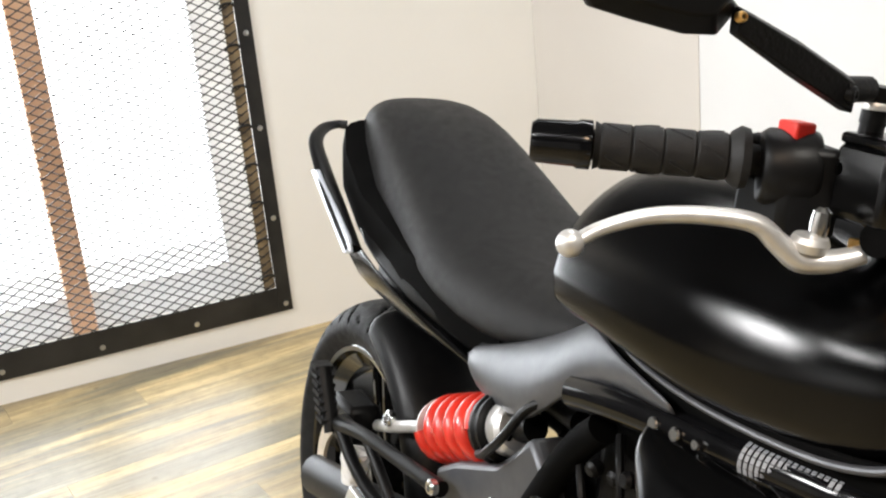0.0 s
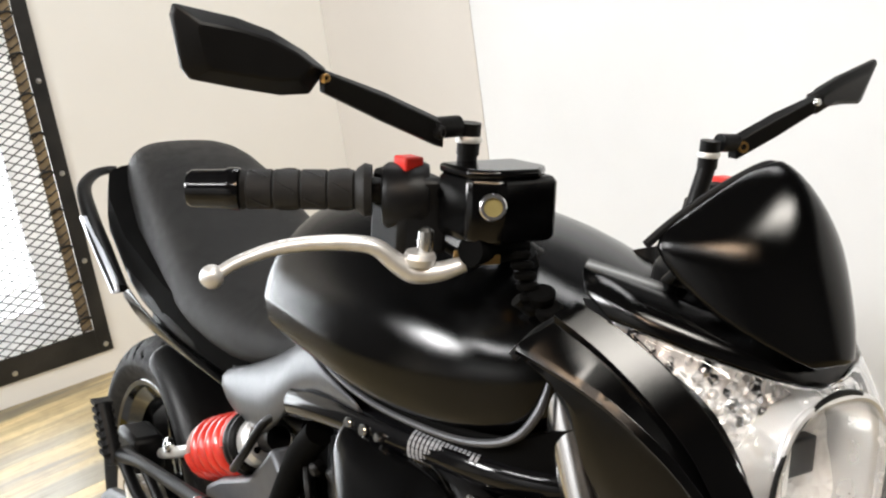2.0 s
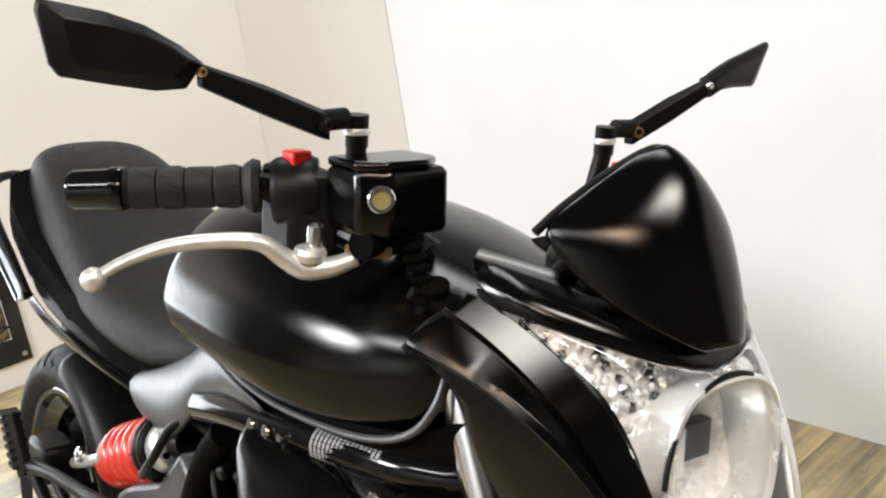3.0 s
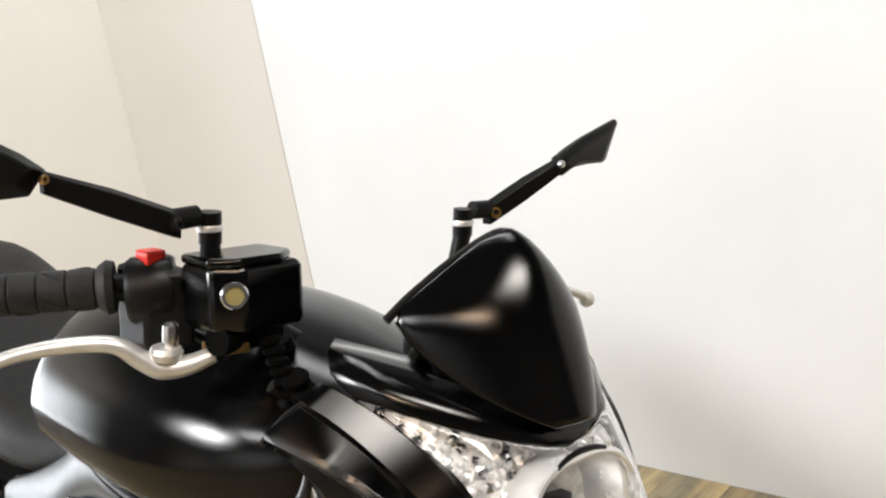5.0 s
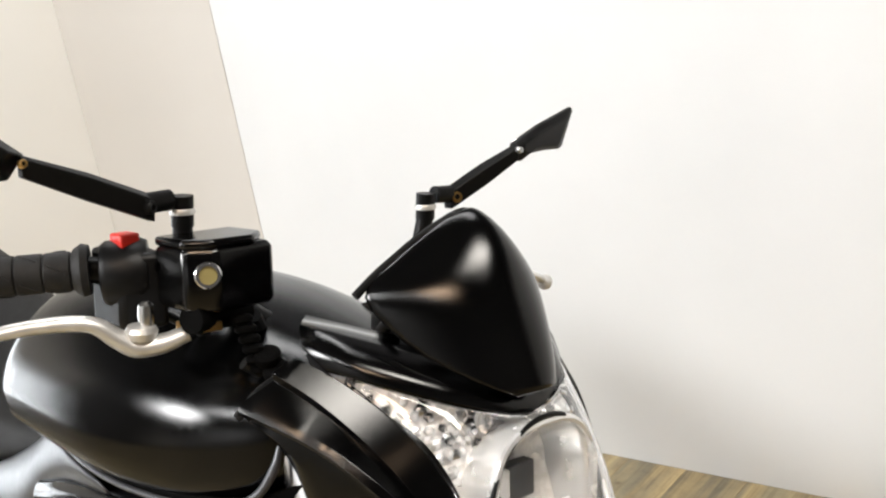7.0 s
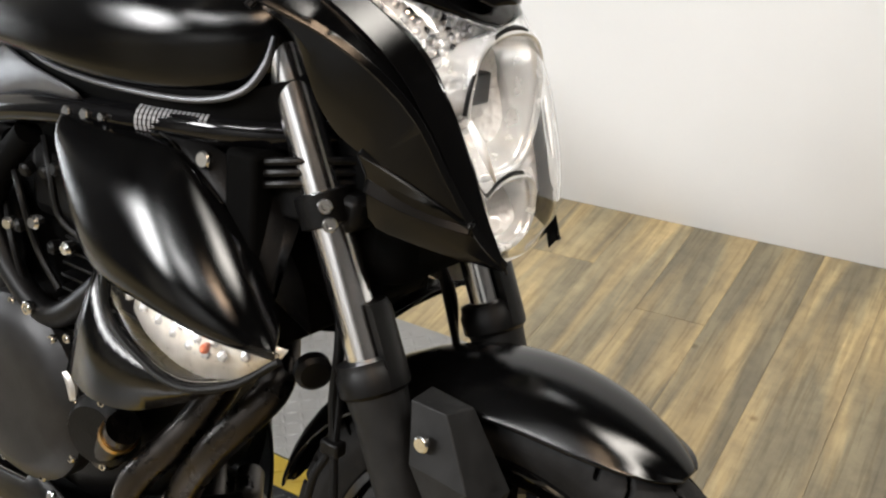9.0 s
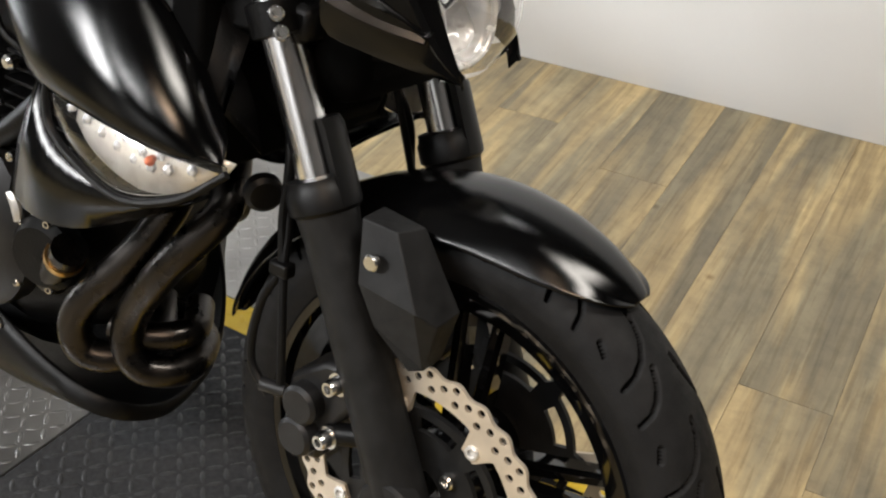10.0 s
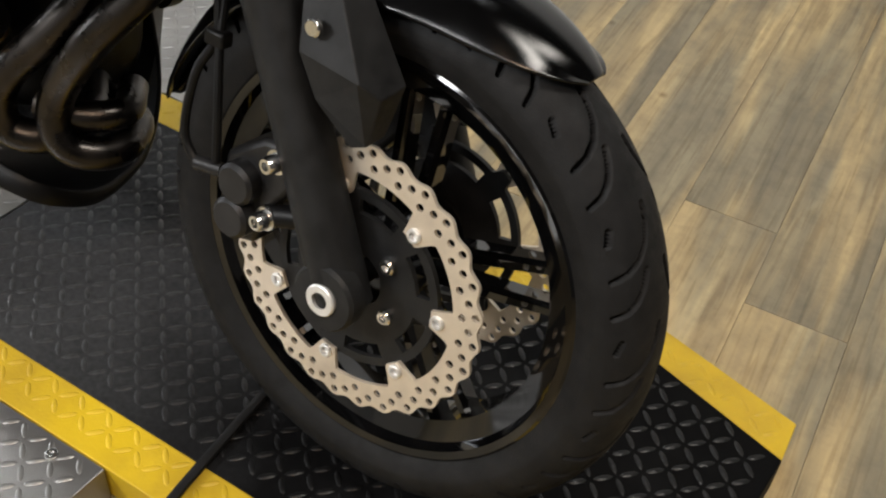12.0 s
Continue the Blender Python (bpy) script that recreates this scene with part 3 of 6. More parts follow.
def inside(p, poly):
    c = False
    for (ax, ay), (bx, by) in zip(poly, poly[1:] + poly[:1]):
        if (ay > p[1]) != (by > p[1]) and p[0] < (bx - ax) * (p[1] - ay) / (by - ay) + ax:
            c = not c
    return c


def deck(name, outline, mat, label, lo=-1.72):
    """A plate with raised tread lugs, laid in two directions by turns."""
    pl = part(name, prism(outline, 2, 0.001, TOP), mat, lift, label, smooth=False, bevel=0.0015)
    verts, faces = [], []
    P = 0.0225
    prof = [(-0.0125, 0.0, 0.0), (-0.008, 0.0029, 0.0), (0.0, 0.0038, 0.0), (0.008, 0.0029, 0.0), (0.0125, 0.0, 0.0), (0.008, -0.0029, 0.0), (0.0, -0.0038, 0.0), (-0.008, -0.0029, 0.0), (-0.006, 0.0, 0.0023), (0.006, 0.0, 0.0023)]
    cap = [(0, 1, 8), (1, 2, 8), (2, 9, 8), (2, 3, 9), (3, 4, 9), (4, 5, 9), (5, 6, 9), (6, 8, 9), (6, 7, 8), (7, 0, 8)]
    xs, ys = [p[0] for p in outline], [p[1] for p in outline]
    i0, i1, j0, j1 = int(max(min(xs), lo) / P) - 1, int(max(xs) / P) + 1, int(min(ys) / P) - 1, int(max(ys) / P) + 1
    for i in range(i0, i1 + 1):
        for j in range(j0, j1 + 1):
            c = (i * P, j * P + 0.046 * i * P)
            if not all(inside((c[0] + dx, c[1] + dy), outline) for dx in (-0.009, 0.009) for dy in (-0.009, 0.009)):
                continue
            a = radians(48 if (i + j) % 2 else -42)
            ca, sa = math.cos(a), math.sin(a)
            b = len(verts)
            for px, py, pz in prof:
                verts.append((c[0] + px * ca - py * sa, c[1] + px * sa + py * ca, TOP + pz))
            for f in cap:
                faces.append(tuple(b + k for k in f))
    me = bpy.data.meshes.new("tread")
    me.from_pydata(verts, [], faces)
    me.materials.append(M["lug" if mat == "deck_black" else mat])
    me.shade_smooth()
    ob = new("tread", me)
    ob.parent = pl
    ob["kind"] = "stuff"
    return pl


def near(x, d=0.0):
    return -0.121 + 0.046 * x - d


def far(x, d=0.0):
    return 0.398 + 0.055 * x - d


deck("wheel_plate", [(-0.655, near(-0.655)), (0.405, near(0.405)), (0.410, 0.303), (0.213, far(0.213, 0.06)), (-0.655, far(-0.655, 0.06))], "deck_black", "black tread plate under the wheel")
deck("border", [(-1.72, near(-1.72, 0.066)), (0.405, near(0.405, 0.066)), (0.405, near(0.405)), (-1.72, near(-1.72))], "deck_yellow", "worn yellow painted border", lo=-0.9)
deck("border", [(-1.72, far(-1.72, 0.06)), (0.213, far(0.213, 0.06)), (0.410, 0.303), (0.403, 0.367), (0.190, far(0.190)), (-1.72, far(-1.72))], "deck_yellow", "worn yellow painted border", lo=-1.1)
deck("deck_plate", [(-1.72, near(-1.72)), (-0.658, near(-0.658)), (-0.658, far(-0.658, 0.06)), (-1.72, far(-1.72, 0.06))], "deck_silver", "bare aluminium tread plate", lo=-1.3)
deck("side_plate", [(-1.72, near(-1.72, 0.42)), (-0.222, near(-0.222, 0.42)), (-0.222, near(-0.222, 0.068)), (-1.72, near(-1.72, 0.068))], "deck_silver", "bare aluminium tread plate", lo=-0.9)
deck("side_plate", [(-1.72, far(-1.72) + 0.002), (-0.60, far(-0.60) + 0.002), (-0.60, far(-0.60, -0.45)), (-1.72, far(-1.72, -0.45))], "deck_silver", "bare aluminium tread plate", lo=-1.4)
bolt(lift, (-0.285, -0.222, TOP), (0, 0, 1), 0.008, 0.003)
hose = tagged(part("hose", tube([(-0.150, 0.02, 0.008), (-0.142, -0.06, 0.007), (-0.133, -0.14, 0.008), (-0.124, -0.200, 0.009), (-0.122, -0.225, -0.010), (-0.121, -0.235, FLOOR + 0.012), (-0.118, -0.33, FLOOR + 0.008), (-0.11, -0.50, FLOOR + 0.008)], 0.0065, 10, 5, flat=0.9), "rubber"), "black rubber hose lying across the yellow border", "hose")


# ---- the motorcycle: x forward, y to its left, z up from the tyres; it leans to its left ----
bike = tagged(empty("motorcycle", pose(0, 0, 0, -12)), "matte black naked motorcycle leaning on its stand on the lift", "motorcycle")
RAKE = 0.456


def fork_x(z):
    return -(z - 0.30) * RAKE


def mesh_part(name, verts, faces, mat, parent, label="", smooth=True, angle=35):
    me = bpy.data.meshes.new(name)
    me.from_pydata(verts, [], faces)
    me.materials.append(M[mat])
    if smooth:
        me.shade_smooth()
        me.set_sharp_from_angle(angle=radians(angle))
    ob = new(name, me)
    ob.parent = parent
    if label:
        ob["label"] = label
    return ob


def dist_to_line(u, v, pts):
    """Distance of a grid of points from a line of short pieces."""
    d = np.full(u.shape, 1e9)
    for (ax, ay), (bx, by) in zip(pts, pts[1:]):
        ex, ey = bx - ax, by - ay
        t = np.clip(((u - ax) * ex + (v - ay) * ey) / (ex * ex + ey * ey), 0, 1)
        d = np.minimum(d, np.hypot(u - ax - t * ex, v - ay - t * ey))
    return d


def tyre(parent, r, half, rim_r, segs, across, repeats):
    """A tyre with a rounded tread and curved grooves cut into it."""
    h = r - rim_r
    prof = []
    for k in range(across + 1):
        a = (k / across - 0.5) * 2
        ang = a * radians(128)
        y = half * math.sin(ang) if abs(ang) < math.pi / 2 else math.copysign(half * (1 - 0.22 * ((abs(ang) - math.pi / 2) / 0.66) ** 1.5), a)
        z = r - (h * 0.62) * (1 - math.cos(ang)) ** 1.08 if abs(ang) < math.pi / 2 else r - h * 0.62 - h * 0.38 * (abs(ang) - math.pi / 2) / 0.663
        prof.append((y, z))
    v = [0.0]
    for (a, b), (c, d) in zip(prof, prof[1:]):
        v.append(v[-1] + math.hypot(c - a, d - b))
    v = np.array(v) - v[-1] / 2
    th = np.linspace(0, 2 * math.pi, segs, endpoint=False)
    per = 2 * math.pi * r / repeats
    V, U = np.meshgrid(v, (th * r) % per)
    depth = np.zeros(U.shape)
    strokes = [[(0.112, 0.010), (0.094, 0.013), (0.078, 0.020), (0.062, 0.033), (0.052, 0.048), (0.046, 0.066)], [(0.050, 0.026), (0.034, 0.032), (0.020, 0.041), (0.010, 0.052), (0.004, 0.068)], [(0.100, 0.058), (0.086, 0.063)]]
    for side in (-1, 1):
        for s in strokes:
            for off in (-per, 0, per):
                line = [(q * per / 0.125 + off + (per / 2 if side > 0 else 0) - (per / 4), w * half / 0.06) for q, w in s]
                for o2 in (0, per):
                    d = dist_to_line(U + o2 * 0, V * side, line)
                    depth = np.maximum(depth, np.clip(2.6 - d / 0.0013, 0, 1))
    verts, faces = [], []
    n = across + 1
    for i, t in enumerate(th):
        c, s = math.cos(t), math.sin(t)
        for j, (y, z) in enumerate(prof):
            q = z - 0.0065 * depth[i, j]
            verts.append((q * c, y, q * s))
    for i in range(segs):
        k = (i + 1) % segs
        for j in range(across):
            faces.append((i * n + j, i * n + j + 1, k * n + j + 1, k * n + j))
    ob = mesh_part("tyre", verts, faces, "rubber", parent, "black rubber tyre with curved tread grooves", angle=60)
    # faces down in the grooves get the near-black, deepening their shade
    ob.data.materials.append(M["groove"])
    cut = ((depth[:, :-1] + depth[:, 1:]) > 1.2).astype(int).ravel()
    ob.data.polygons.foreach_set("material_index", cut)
    return ob


def wheel(name, x, r, half, rim_r, segs, across, spokes, turn):
    ob = empty(name)
    ob.parent = bike
    ob.location = (x, -0.005, 0.30) if x == 0 else (x, 0, r)
    tyre(ob, r, half, rim_r, segs, across, 16 if x == 0 else 13)
    w = half * 0.78
    rim = [(-w, rim_r + 0.008), (-w - 0.004, rim_r + 0.001), (-w - 0.002, rim_r - 0.007), (-w + 0.010, rim_r - 0.012), (-w * 0.55, rim_r - 0.034), (w * 0.55, rim_r - 0.034), (w - 0.010, rim_r - 0.012), (w + 0.002, rim_r - 0.007), (w + 0.004, rim_r + 0.001), (w, rim_r + 0.008), (0, rim_r - 0.018)]
    part("rim", lathe(rim, (0, 0, 0), (0, 1, 0), 128, closed=True), "rim_gloss", ob, "gloss black cast rim", angle=28)
    part("hub", lathe([(-0.055, 0.03), (-0.055, 0.045), (-0.03, 0.05), (0.03, 0.05), (0.055, 0.045), (0.055, 0.03)], (0, 0, 0), (0, 1, 0), 40), "gloss", ob)
    for k in range(spokes):
        a = turn + 2 * math.pi * k / spokes
        d, q = Vector((math.cos(a), 0, math.sin(a))), Vector((-math.sin(a), 0, math.cos(a)))
        bm = bmesh.new()
        for side in (-1, 1):
            rings = []
            for s in (0.035, 0.09, 0.14, rim_r - 0.026):
                wide = 0.0085 - 0.012 * (s - 0.09)
                gap = 0.012 + 0.012 * s / rim_r
                c = d * s + q * (side * gap)
                t = 0.016 - 0.02 * max(0, s - 0.1)
                rings.append([bm.verts.new(c + q * (wide * ca) + Vector((0, t * sa, 0))) for ca, sa in ((-1, -0.6), (-0.5, -1), (0.5, -1), (1, -0.6), (1, 0.6), (0.5, 1), (-0.5, 1), (-1, 0.6))])
            ring_faces(bm, rings)
        part("spoke", bm, "rim_gloss", ob, angle=25)
    return ob


front_wheel = wheel("front_wheel", 0.0, 0.2940, 0.0505, 0.2235, 2000, 180, 5, radians(16))
rear_wheel = wheel("rear_wheel", -1.392, 0.303, 0.079, 0.2235, 420, 56, 5, radians(40))


def flat_fill(loops, y, thick):
    """A plate in the plane across y, outlined by the first loop and pierced by the others."""
    bm = bmesh.new()
    edges = []
    for loop in loops:
        vs = [bm.verts.new((px, y, pz)) for px, pz in loop]
        edges += [bm.edges.new((vs[i], vs[(i + 1) % len(vs)])) for i in range(len(vs))]
    bmesh.ops.triangle_fill(bm, use_beauty=True, use_dissolve=False, edges=edges)
    ret = bmesh.ops.extrude_face_region(bm, geom=bm.faces[:])
    bmesh.ops.translate(bm, verts=[g for g in ret["geom"] if isinstance(g, bmesh.types.BMVert)], vec=(0, thick, 0))
    return bm


def circle(cx, cz, r, n):
    return [(cx + r * math.cos(2 * math.pi * k / n), cz + r * math.sin(2 * math.pi * k / n)) for k in range(n)]


BOLTS = [radians(54.4 - 360 / 7 * k) for k in range(7)]


def disc_outlines():
    petals, n = 28, 336
    outer, inner = [], []
    for k in range(n):
        a = 2 * math.pi * k / n
        outer.append(((0.1480 + 0.0026 * math.cos(petals * a)) * math.cos(a), (0.1480 + 0.0026 * math.cos(petals * a)) * math.sin(a)))
        near = min(abs((a - b + math.pi) % (2 * math.pi) - math.pi) for b in BOLTS)
        r = 0.1185 - 0.0245 * max(0.0, min(1.0, (0.155 - near) / 0.055))
        inner.append((r * math.cos(a), r * math.sin(a)))
    holes = []
    for k in range(petals):
        for r, off in ((0.1435, 0.0), (0.1365, 0.42), (0.1285, 0.86)):
            a = 2 * math.pi * (k + off) / petals
            holes.append(circle(r * math.cos(a), r * math.sin(a), 0.0043, 10))
    for b in BOLTS:
        holes.append(circle(0.1025 * math.cos(b), 0.1025 * math.sin(b), 0.0062, 12))
    return [outer, inner] + holes


def carrier_outlines():
    n = 252
    outer = []
    for k in range(n):
        a = 2 * math.pi * k / n
        near = min(abs((a - b + math.pi) % (2 * math.pi) - math.pi) for b in BOLTS)
        r = 0.098 + 0.012 * max(0.0, min(1.0, (0.11 - near) / 0.05))
        outer.append((r * math.cos(a), r * math.sin(a)))
    loops = [outer, circle(0, 0, 0.031, 32)]
    for b in BOLTS:
        m = b + math.pi / 7
        arc = [m + radians(d) for d in range(-16, 17, 4)]
        loops.append([(0.089 * math.cos(a), 0.089 * math.sin(a)) for a in arc] + [(0.073 * math.cos(a), 0.073 * math.sin(a)) for a in arc[::-1]])
    return loops


for side in (-1, 1):
    y = 0.082 * side + 0.005
    disc = part("brake_disc", flat_fill(disc_outlines(), y - 0.002, 0.004), "disc", front_wheel, "drilled petal steel brake disc", smooth=False)
    part("carrier", flat_fill(carrier_outlines(), y - 0.006 * side - 0.003, 0.006), "forkgrey", disc, smooth=False)
    for b in BOLTS:
        p = (0.1025 * math.cos(b), y, 0.1025 * math.sin(b))
        part("button", lathe([(-0.004, 0.0078), (0.0045, 0.0078), (0.0055, 0.0068), (0.0055, 0.0045), (0.001, 0.0042), (0.001, 0)], p, (0, side, 0), 16), "alloy", disc)
    for k in range(5):
        a = radians(43 - 72 * k)
        bolt(disc, (0.049 * math.cos(a), y - 0.004 * side, 0.049 * math.sin(a)), (0, side, 0), 0.0085, 0.008)

# fork
for side in (-1, 1):
    y = 0.104 * side
    leg = part("fork_leg", tube([(fork_x(z), y, z) for z in (0.285, 0.33, 0.40, 0.50, 0.555, 0.58)], [0.030, 0.029, 0.0285, 0.0285, 0.029, 0.0315], 28, 3), "forkgrey", bike, "satin black fork lower leg")
    part("axle_boss", lathe([(0, 0.036), (0.018, 0.036), (0.022, 0.033), (0.022, 0.0185), (0.016, 0.0175), (0.016, 0)], (0, y + 0.006 * side, 0.30), (0, side, 0), 32), "forkgrey", leg)
    part("axle_end", lathe([(0.012, 0.017), (0.0245, 0.017), (0.026, 0.0155), (0.026, 0.009), (0.012, 0.008), (0.012, 0)], (0, y + 0.006 * side, 0.30), (0, side, 0), 24), "alloy", leg, "bright hollow axle end")
    d = Vector((-RAKE, 0, 1)).normalized()
    part("dust_seal", lathe([(0, 0.0315), (0.004, 0.0355), (0.022, 0.0355), (0.026, 0.033), (0.034, 0.032), (0.036, 0.0215)], (fork_x(0.576), y, 0.576), d, 32), "plastic", leg)
    part("stanchion", tube([(fork_x(0.565), y, 0.565), (fork_x(0.925), y, 0.925)], 0.0205, 28, 1), "tubechrome", bike, "polished chrome fork tube")
    # guard on the front of the tube
    o = Vector((fork_x(0.637), y, 0.637))
    bm = bmesh.new()
    rings = []
    for h, k in ((-0.060, 1.0), (0.012, 1.0), (0.020, 0.92)):
        rings.append([bm.verts.new(o + d * h + Vector((1, 0, RAKE)).normalized() * (r * math.cos(a) * k) + Vector((0, r * math.sin(a) * k, 0))) for r, a in [(0.036, radians(q)) for q in range(-20, 105, 15)] + [(0.024, radians(q)) for q in range(100, -21, -15)]])
    ring_faces(bm, rings)
    part("tube_guard", bm, "plastic", bike)
    # lower clamp
    cl = part("clamp", lathe([(0, 0.024), (0.002, 0.0285), (0.032, 0.0285), (0.034, 0.024)], (fork_x(0.728), y, 0.728), d, 32), "dark", bike)
    for z in (0.737, 0.753):
        bolt(cl, (fork_x(z) + 0.022, y + side * 0.022, z + 0.002), (0.55, side * 0.8, 0.1), 0.0075, 0.007)
    part("clamp_lug", prism([(fork_x(0.745) - 0.06, 0.724), (fork_x(0.745) - 0.005, 0.728), (fork_x(0.745) - 0.012, 0.764), (fork_x(0.745) - 0.066, 0.76)], 1, y - 0.016, y + 0.016), "dark", cl, bevel=0.004)
part("lower_yoke", prism([(-0.25, -0.11), (-0.16, -0.11), (-0.17, 0), (-0.16, 0.11), (-0.25, 0.11), (-0.27, 0)], 2, 0.728, 0.762), "dark", bike, bevel=0.008)
part("upper_yoke", prism([(-0.34, -0.12), (-0.27, -0.12), (-0.27, 0.12), (-0.34, 0.12), (-0.37, 0)], 2, 0.905, 0.93), "dark", bike, bevel=0.008)
part("front_axle", tube([(0, -0.1, 0.3), (0, 0.1, 0.3)], 0.012, 16, 1), "dark", bike)


# front mudguard
def fender_section(a, r, w, depth, n=20):
    """A flat crown, a crisp shoulder and a side that falls away to the lower edge."""
    c, s = math.cos(a), math.sin(a)
    out = []
    for k in range(n + 1):
        q = (k / n) * 2 - 1
        if abs(q) <= 0.5:
            y, rr = w * 0.64 * (q / 0.5), r - min(0.011, depth) * abs(q / 0.5) ** 2.4
        else:
            e = (abs(q) - 0.5) / 0.5
            y, rr = math.copysign(w * (0.64 + 0.36 * e ** 0.8), q), r - min(0.011, depth) - max(0.0, depth - 0.011) * e
        out.append((rr * c, y, 0.30 + rr * s))
    return out


secs = []
for deg, r, w, sk in ((58.5, 0.308, 0.016, 0.003), (60, 0.310, 0.032, 0.008), (63, 0.3125, 0.045, 0.016), (68, 0.314, 0.056, 0.028), (76, 0.3155, 0.065, 0.038), (86, 0.3165, 0.071, 0.041), (96, 0.317, 0.075, 0.040), (108, 0.3165, 0.075, 0.036), (124, 0.317, 0.071, 0.032), (140, 0.319, 0.065, 0.029), (155, 0.324, 0.052, 0.026), (166, 0.332, 0.034, 0.016), (174, 0.338, 0.012, 0.006)):
    secs.append(fender_section(radians(deg), r, w, sk))
fender = part("front_mudguard", loft(secs, closed=False, caps=False), "satin", bike, "matte black front mudguard", solid=0.004, subsurf=1)
for side in (-1, 1):
    dz = 0.0 if side < 0 else -0.045
    bm = bmesh.new()

    def corner(x, y, z):
        return bm.verts.new((x, side * y, z + dz))

    top = [corner(-0.078, 0.113, 0.590), corner(-0.037, 0.113, 0.590), corner(0.003, 0.128, 0.527), corner(-0.064, 0.128, 0.533)]
    toe = [corner(0.018, 0.112, 0.514), corner(0.008, 0.109, 0.462), corner(-0.006, 0.114, 0.457), corner(-0.045, 0.122, 0.492)]
    rim_hi = [corner(-0.078, 0.080, 0.592), corner(-0.028, 0.080, 0.588), corner(0.021, 0.080, 0.520), corner(0.008, 0.080, 0.464), corner(-0.006, 0.080, 0.459), corner(-0.045, 0.080, 0.490), corner(-0.066, 0.080, 0.533)]
    bm.faces.new(top)
    bm.faces.new((top[3], top[2], toe[0], toe[1], toe[2], toe[3]))
    bm.faces.new((top[1], rim_hi[1], rim_hi[2], toe[0], top[2]))
    edge = [top[0], top[1], None, toe[1], toe[2], toe[3], top[3]]
    bm.faces.new((top[0], rim_hi[0], rim_hi[1], top[1]))
    bm.faces.new((toe[0], rim_hi[2], rim_hi[3], toe[1]))
    for k in (3, 4, 5):
        bm.faces.new((edge[k], rim_hi[k], rim_hi[k + 1], edge[k + 1]))
    bm.faces.new((top[3], rim_hi[6], rim_hi[0], top[0]))
    bm.faces.new(rim_hi)
    bmesh.ops.recalc_face_normals(bm, faces=bm.faces)
    st = part("mudguard_bracket", bm, "forkgrey", fender, "faceted black plastic stay", smooth=False, bevel=0.0015)
    bolt(st, (-0.050, side * 0.1265, 0.560 if side < 0 else 0.515), (0, side, 0), 0.0085, 0.006, socket=False)

# brake calipers and hoses
for side in (-1, 1):
    cal = part("brake_caliper", prism([(-0.060, 0.430), (-0.100, 0.425), (-0.145, 0.392), (-0.150, 0.330), (-0.128, 0.298), (-0.100, 0.305), (-0.092, 0.345), (-0.062, 0.385)], 1, side * 0.058, side * 0.118), "castgrey", bike, "dark grey two-piston brake caliper", bevel=0.006)
    for px, pz in ((-0.118, 0.372), (-0.121, 0.332)):
        part("piston_housing", lathe([(0, 0.023), (0.02, 0.022), (0.024, 0.018), (0.024, 0)], (px, side * 0.112, pz), (0, side, 0), 24), "castgrey", cal)
    for px, pz in ((-0.078, 0.412), (-0.084, 0.346)):
        part("lug", tube([(px + 0.04, side * 0.105, pz + 0.012), (px - 0.004, side * 0.116, pz)], 0.012, 14, 1), "dark", cal)
        bolt(cal, (px, side * 0.122, pz), (-0.1, side, 0), 0.0095, 0.016)
        part("washer", lathe([(0, 0.0125), (0.004, 0.0125), (0.004, 0.007)], (px, side * 0.12, pz), (-0.1, side, 0), 20), "bolt", cal)
    part("brake_hose", tube([(-0.163, side * 0.128, 0.362), (-0.190, side * 0.128, 0.395), (-0.186, side * 0.122, 0.46), (-0.172, side * 0.112, 0.50), (-0.180, side * 0.105, 0.55), (-0.185, side * 0.095, 0.61), (-0.215, side * 0.07, 0.68)], 0.0048, 10), "plastic", bike)
    part("brake_hose", tube([(-0.150, side * 0.125, 0.38), (-0.156, side * 0.122, 0.44), (-0.168, side * 0.112, 0.50), (-0.176, side * 0.100, 0.55), (-0.20, side * 0.08, 0.66)], 0.0048, 10), "plastic", bike)
    part("hose_joint", tube([(-0.145, side * 0.122, 0.372), (-0.172, side * 0.13, 0.372)], 0.0075, 12, 1), "castgrey", cal)
    part("hose_clip", box(-0.182, -0.158, side * 0.112 - 0.008, side * 0.112 + 0.008, 0.492, 0.508), "plastic", bike, bevel=0.003)

# tank
HALF = [(0.0, 1.0), (0.26, 0.985), (0.47, 0.945), (0.63, 0.845), (0.75, 0.715), (0.84, 0.575), (0.905, 0.44), (0.948, 0.325), (0.974, 0.215), (0.990, 0.11), (0.998, 0.04), (1.0, -0.03), (0.996, -0.14), (0.988, -0.42), (0.976, -0.75), (0.955, -1.0), (0.6, -1.15), (0.0, -1.2)]


def tank_ring(x, zc, hy, up, dn):
    """Half a section: dome, a flare out to the crease, an undercut; then mirrored."""
    right = [(x, -hy * a, zc + (up if b > 0 else dn) * b) for a, b in HALF]
    return right + [(px, -py * 0.64, pz - 0.28 * abs(py) * 0.64) for px, py, pz in right[-2:0:-1]]


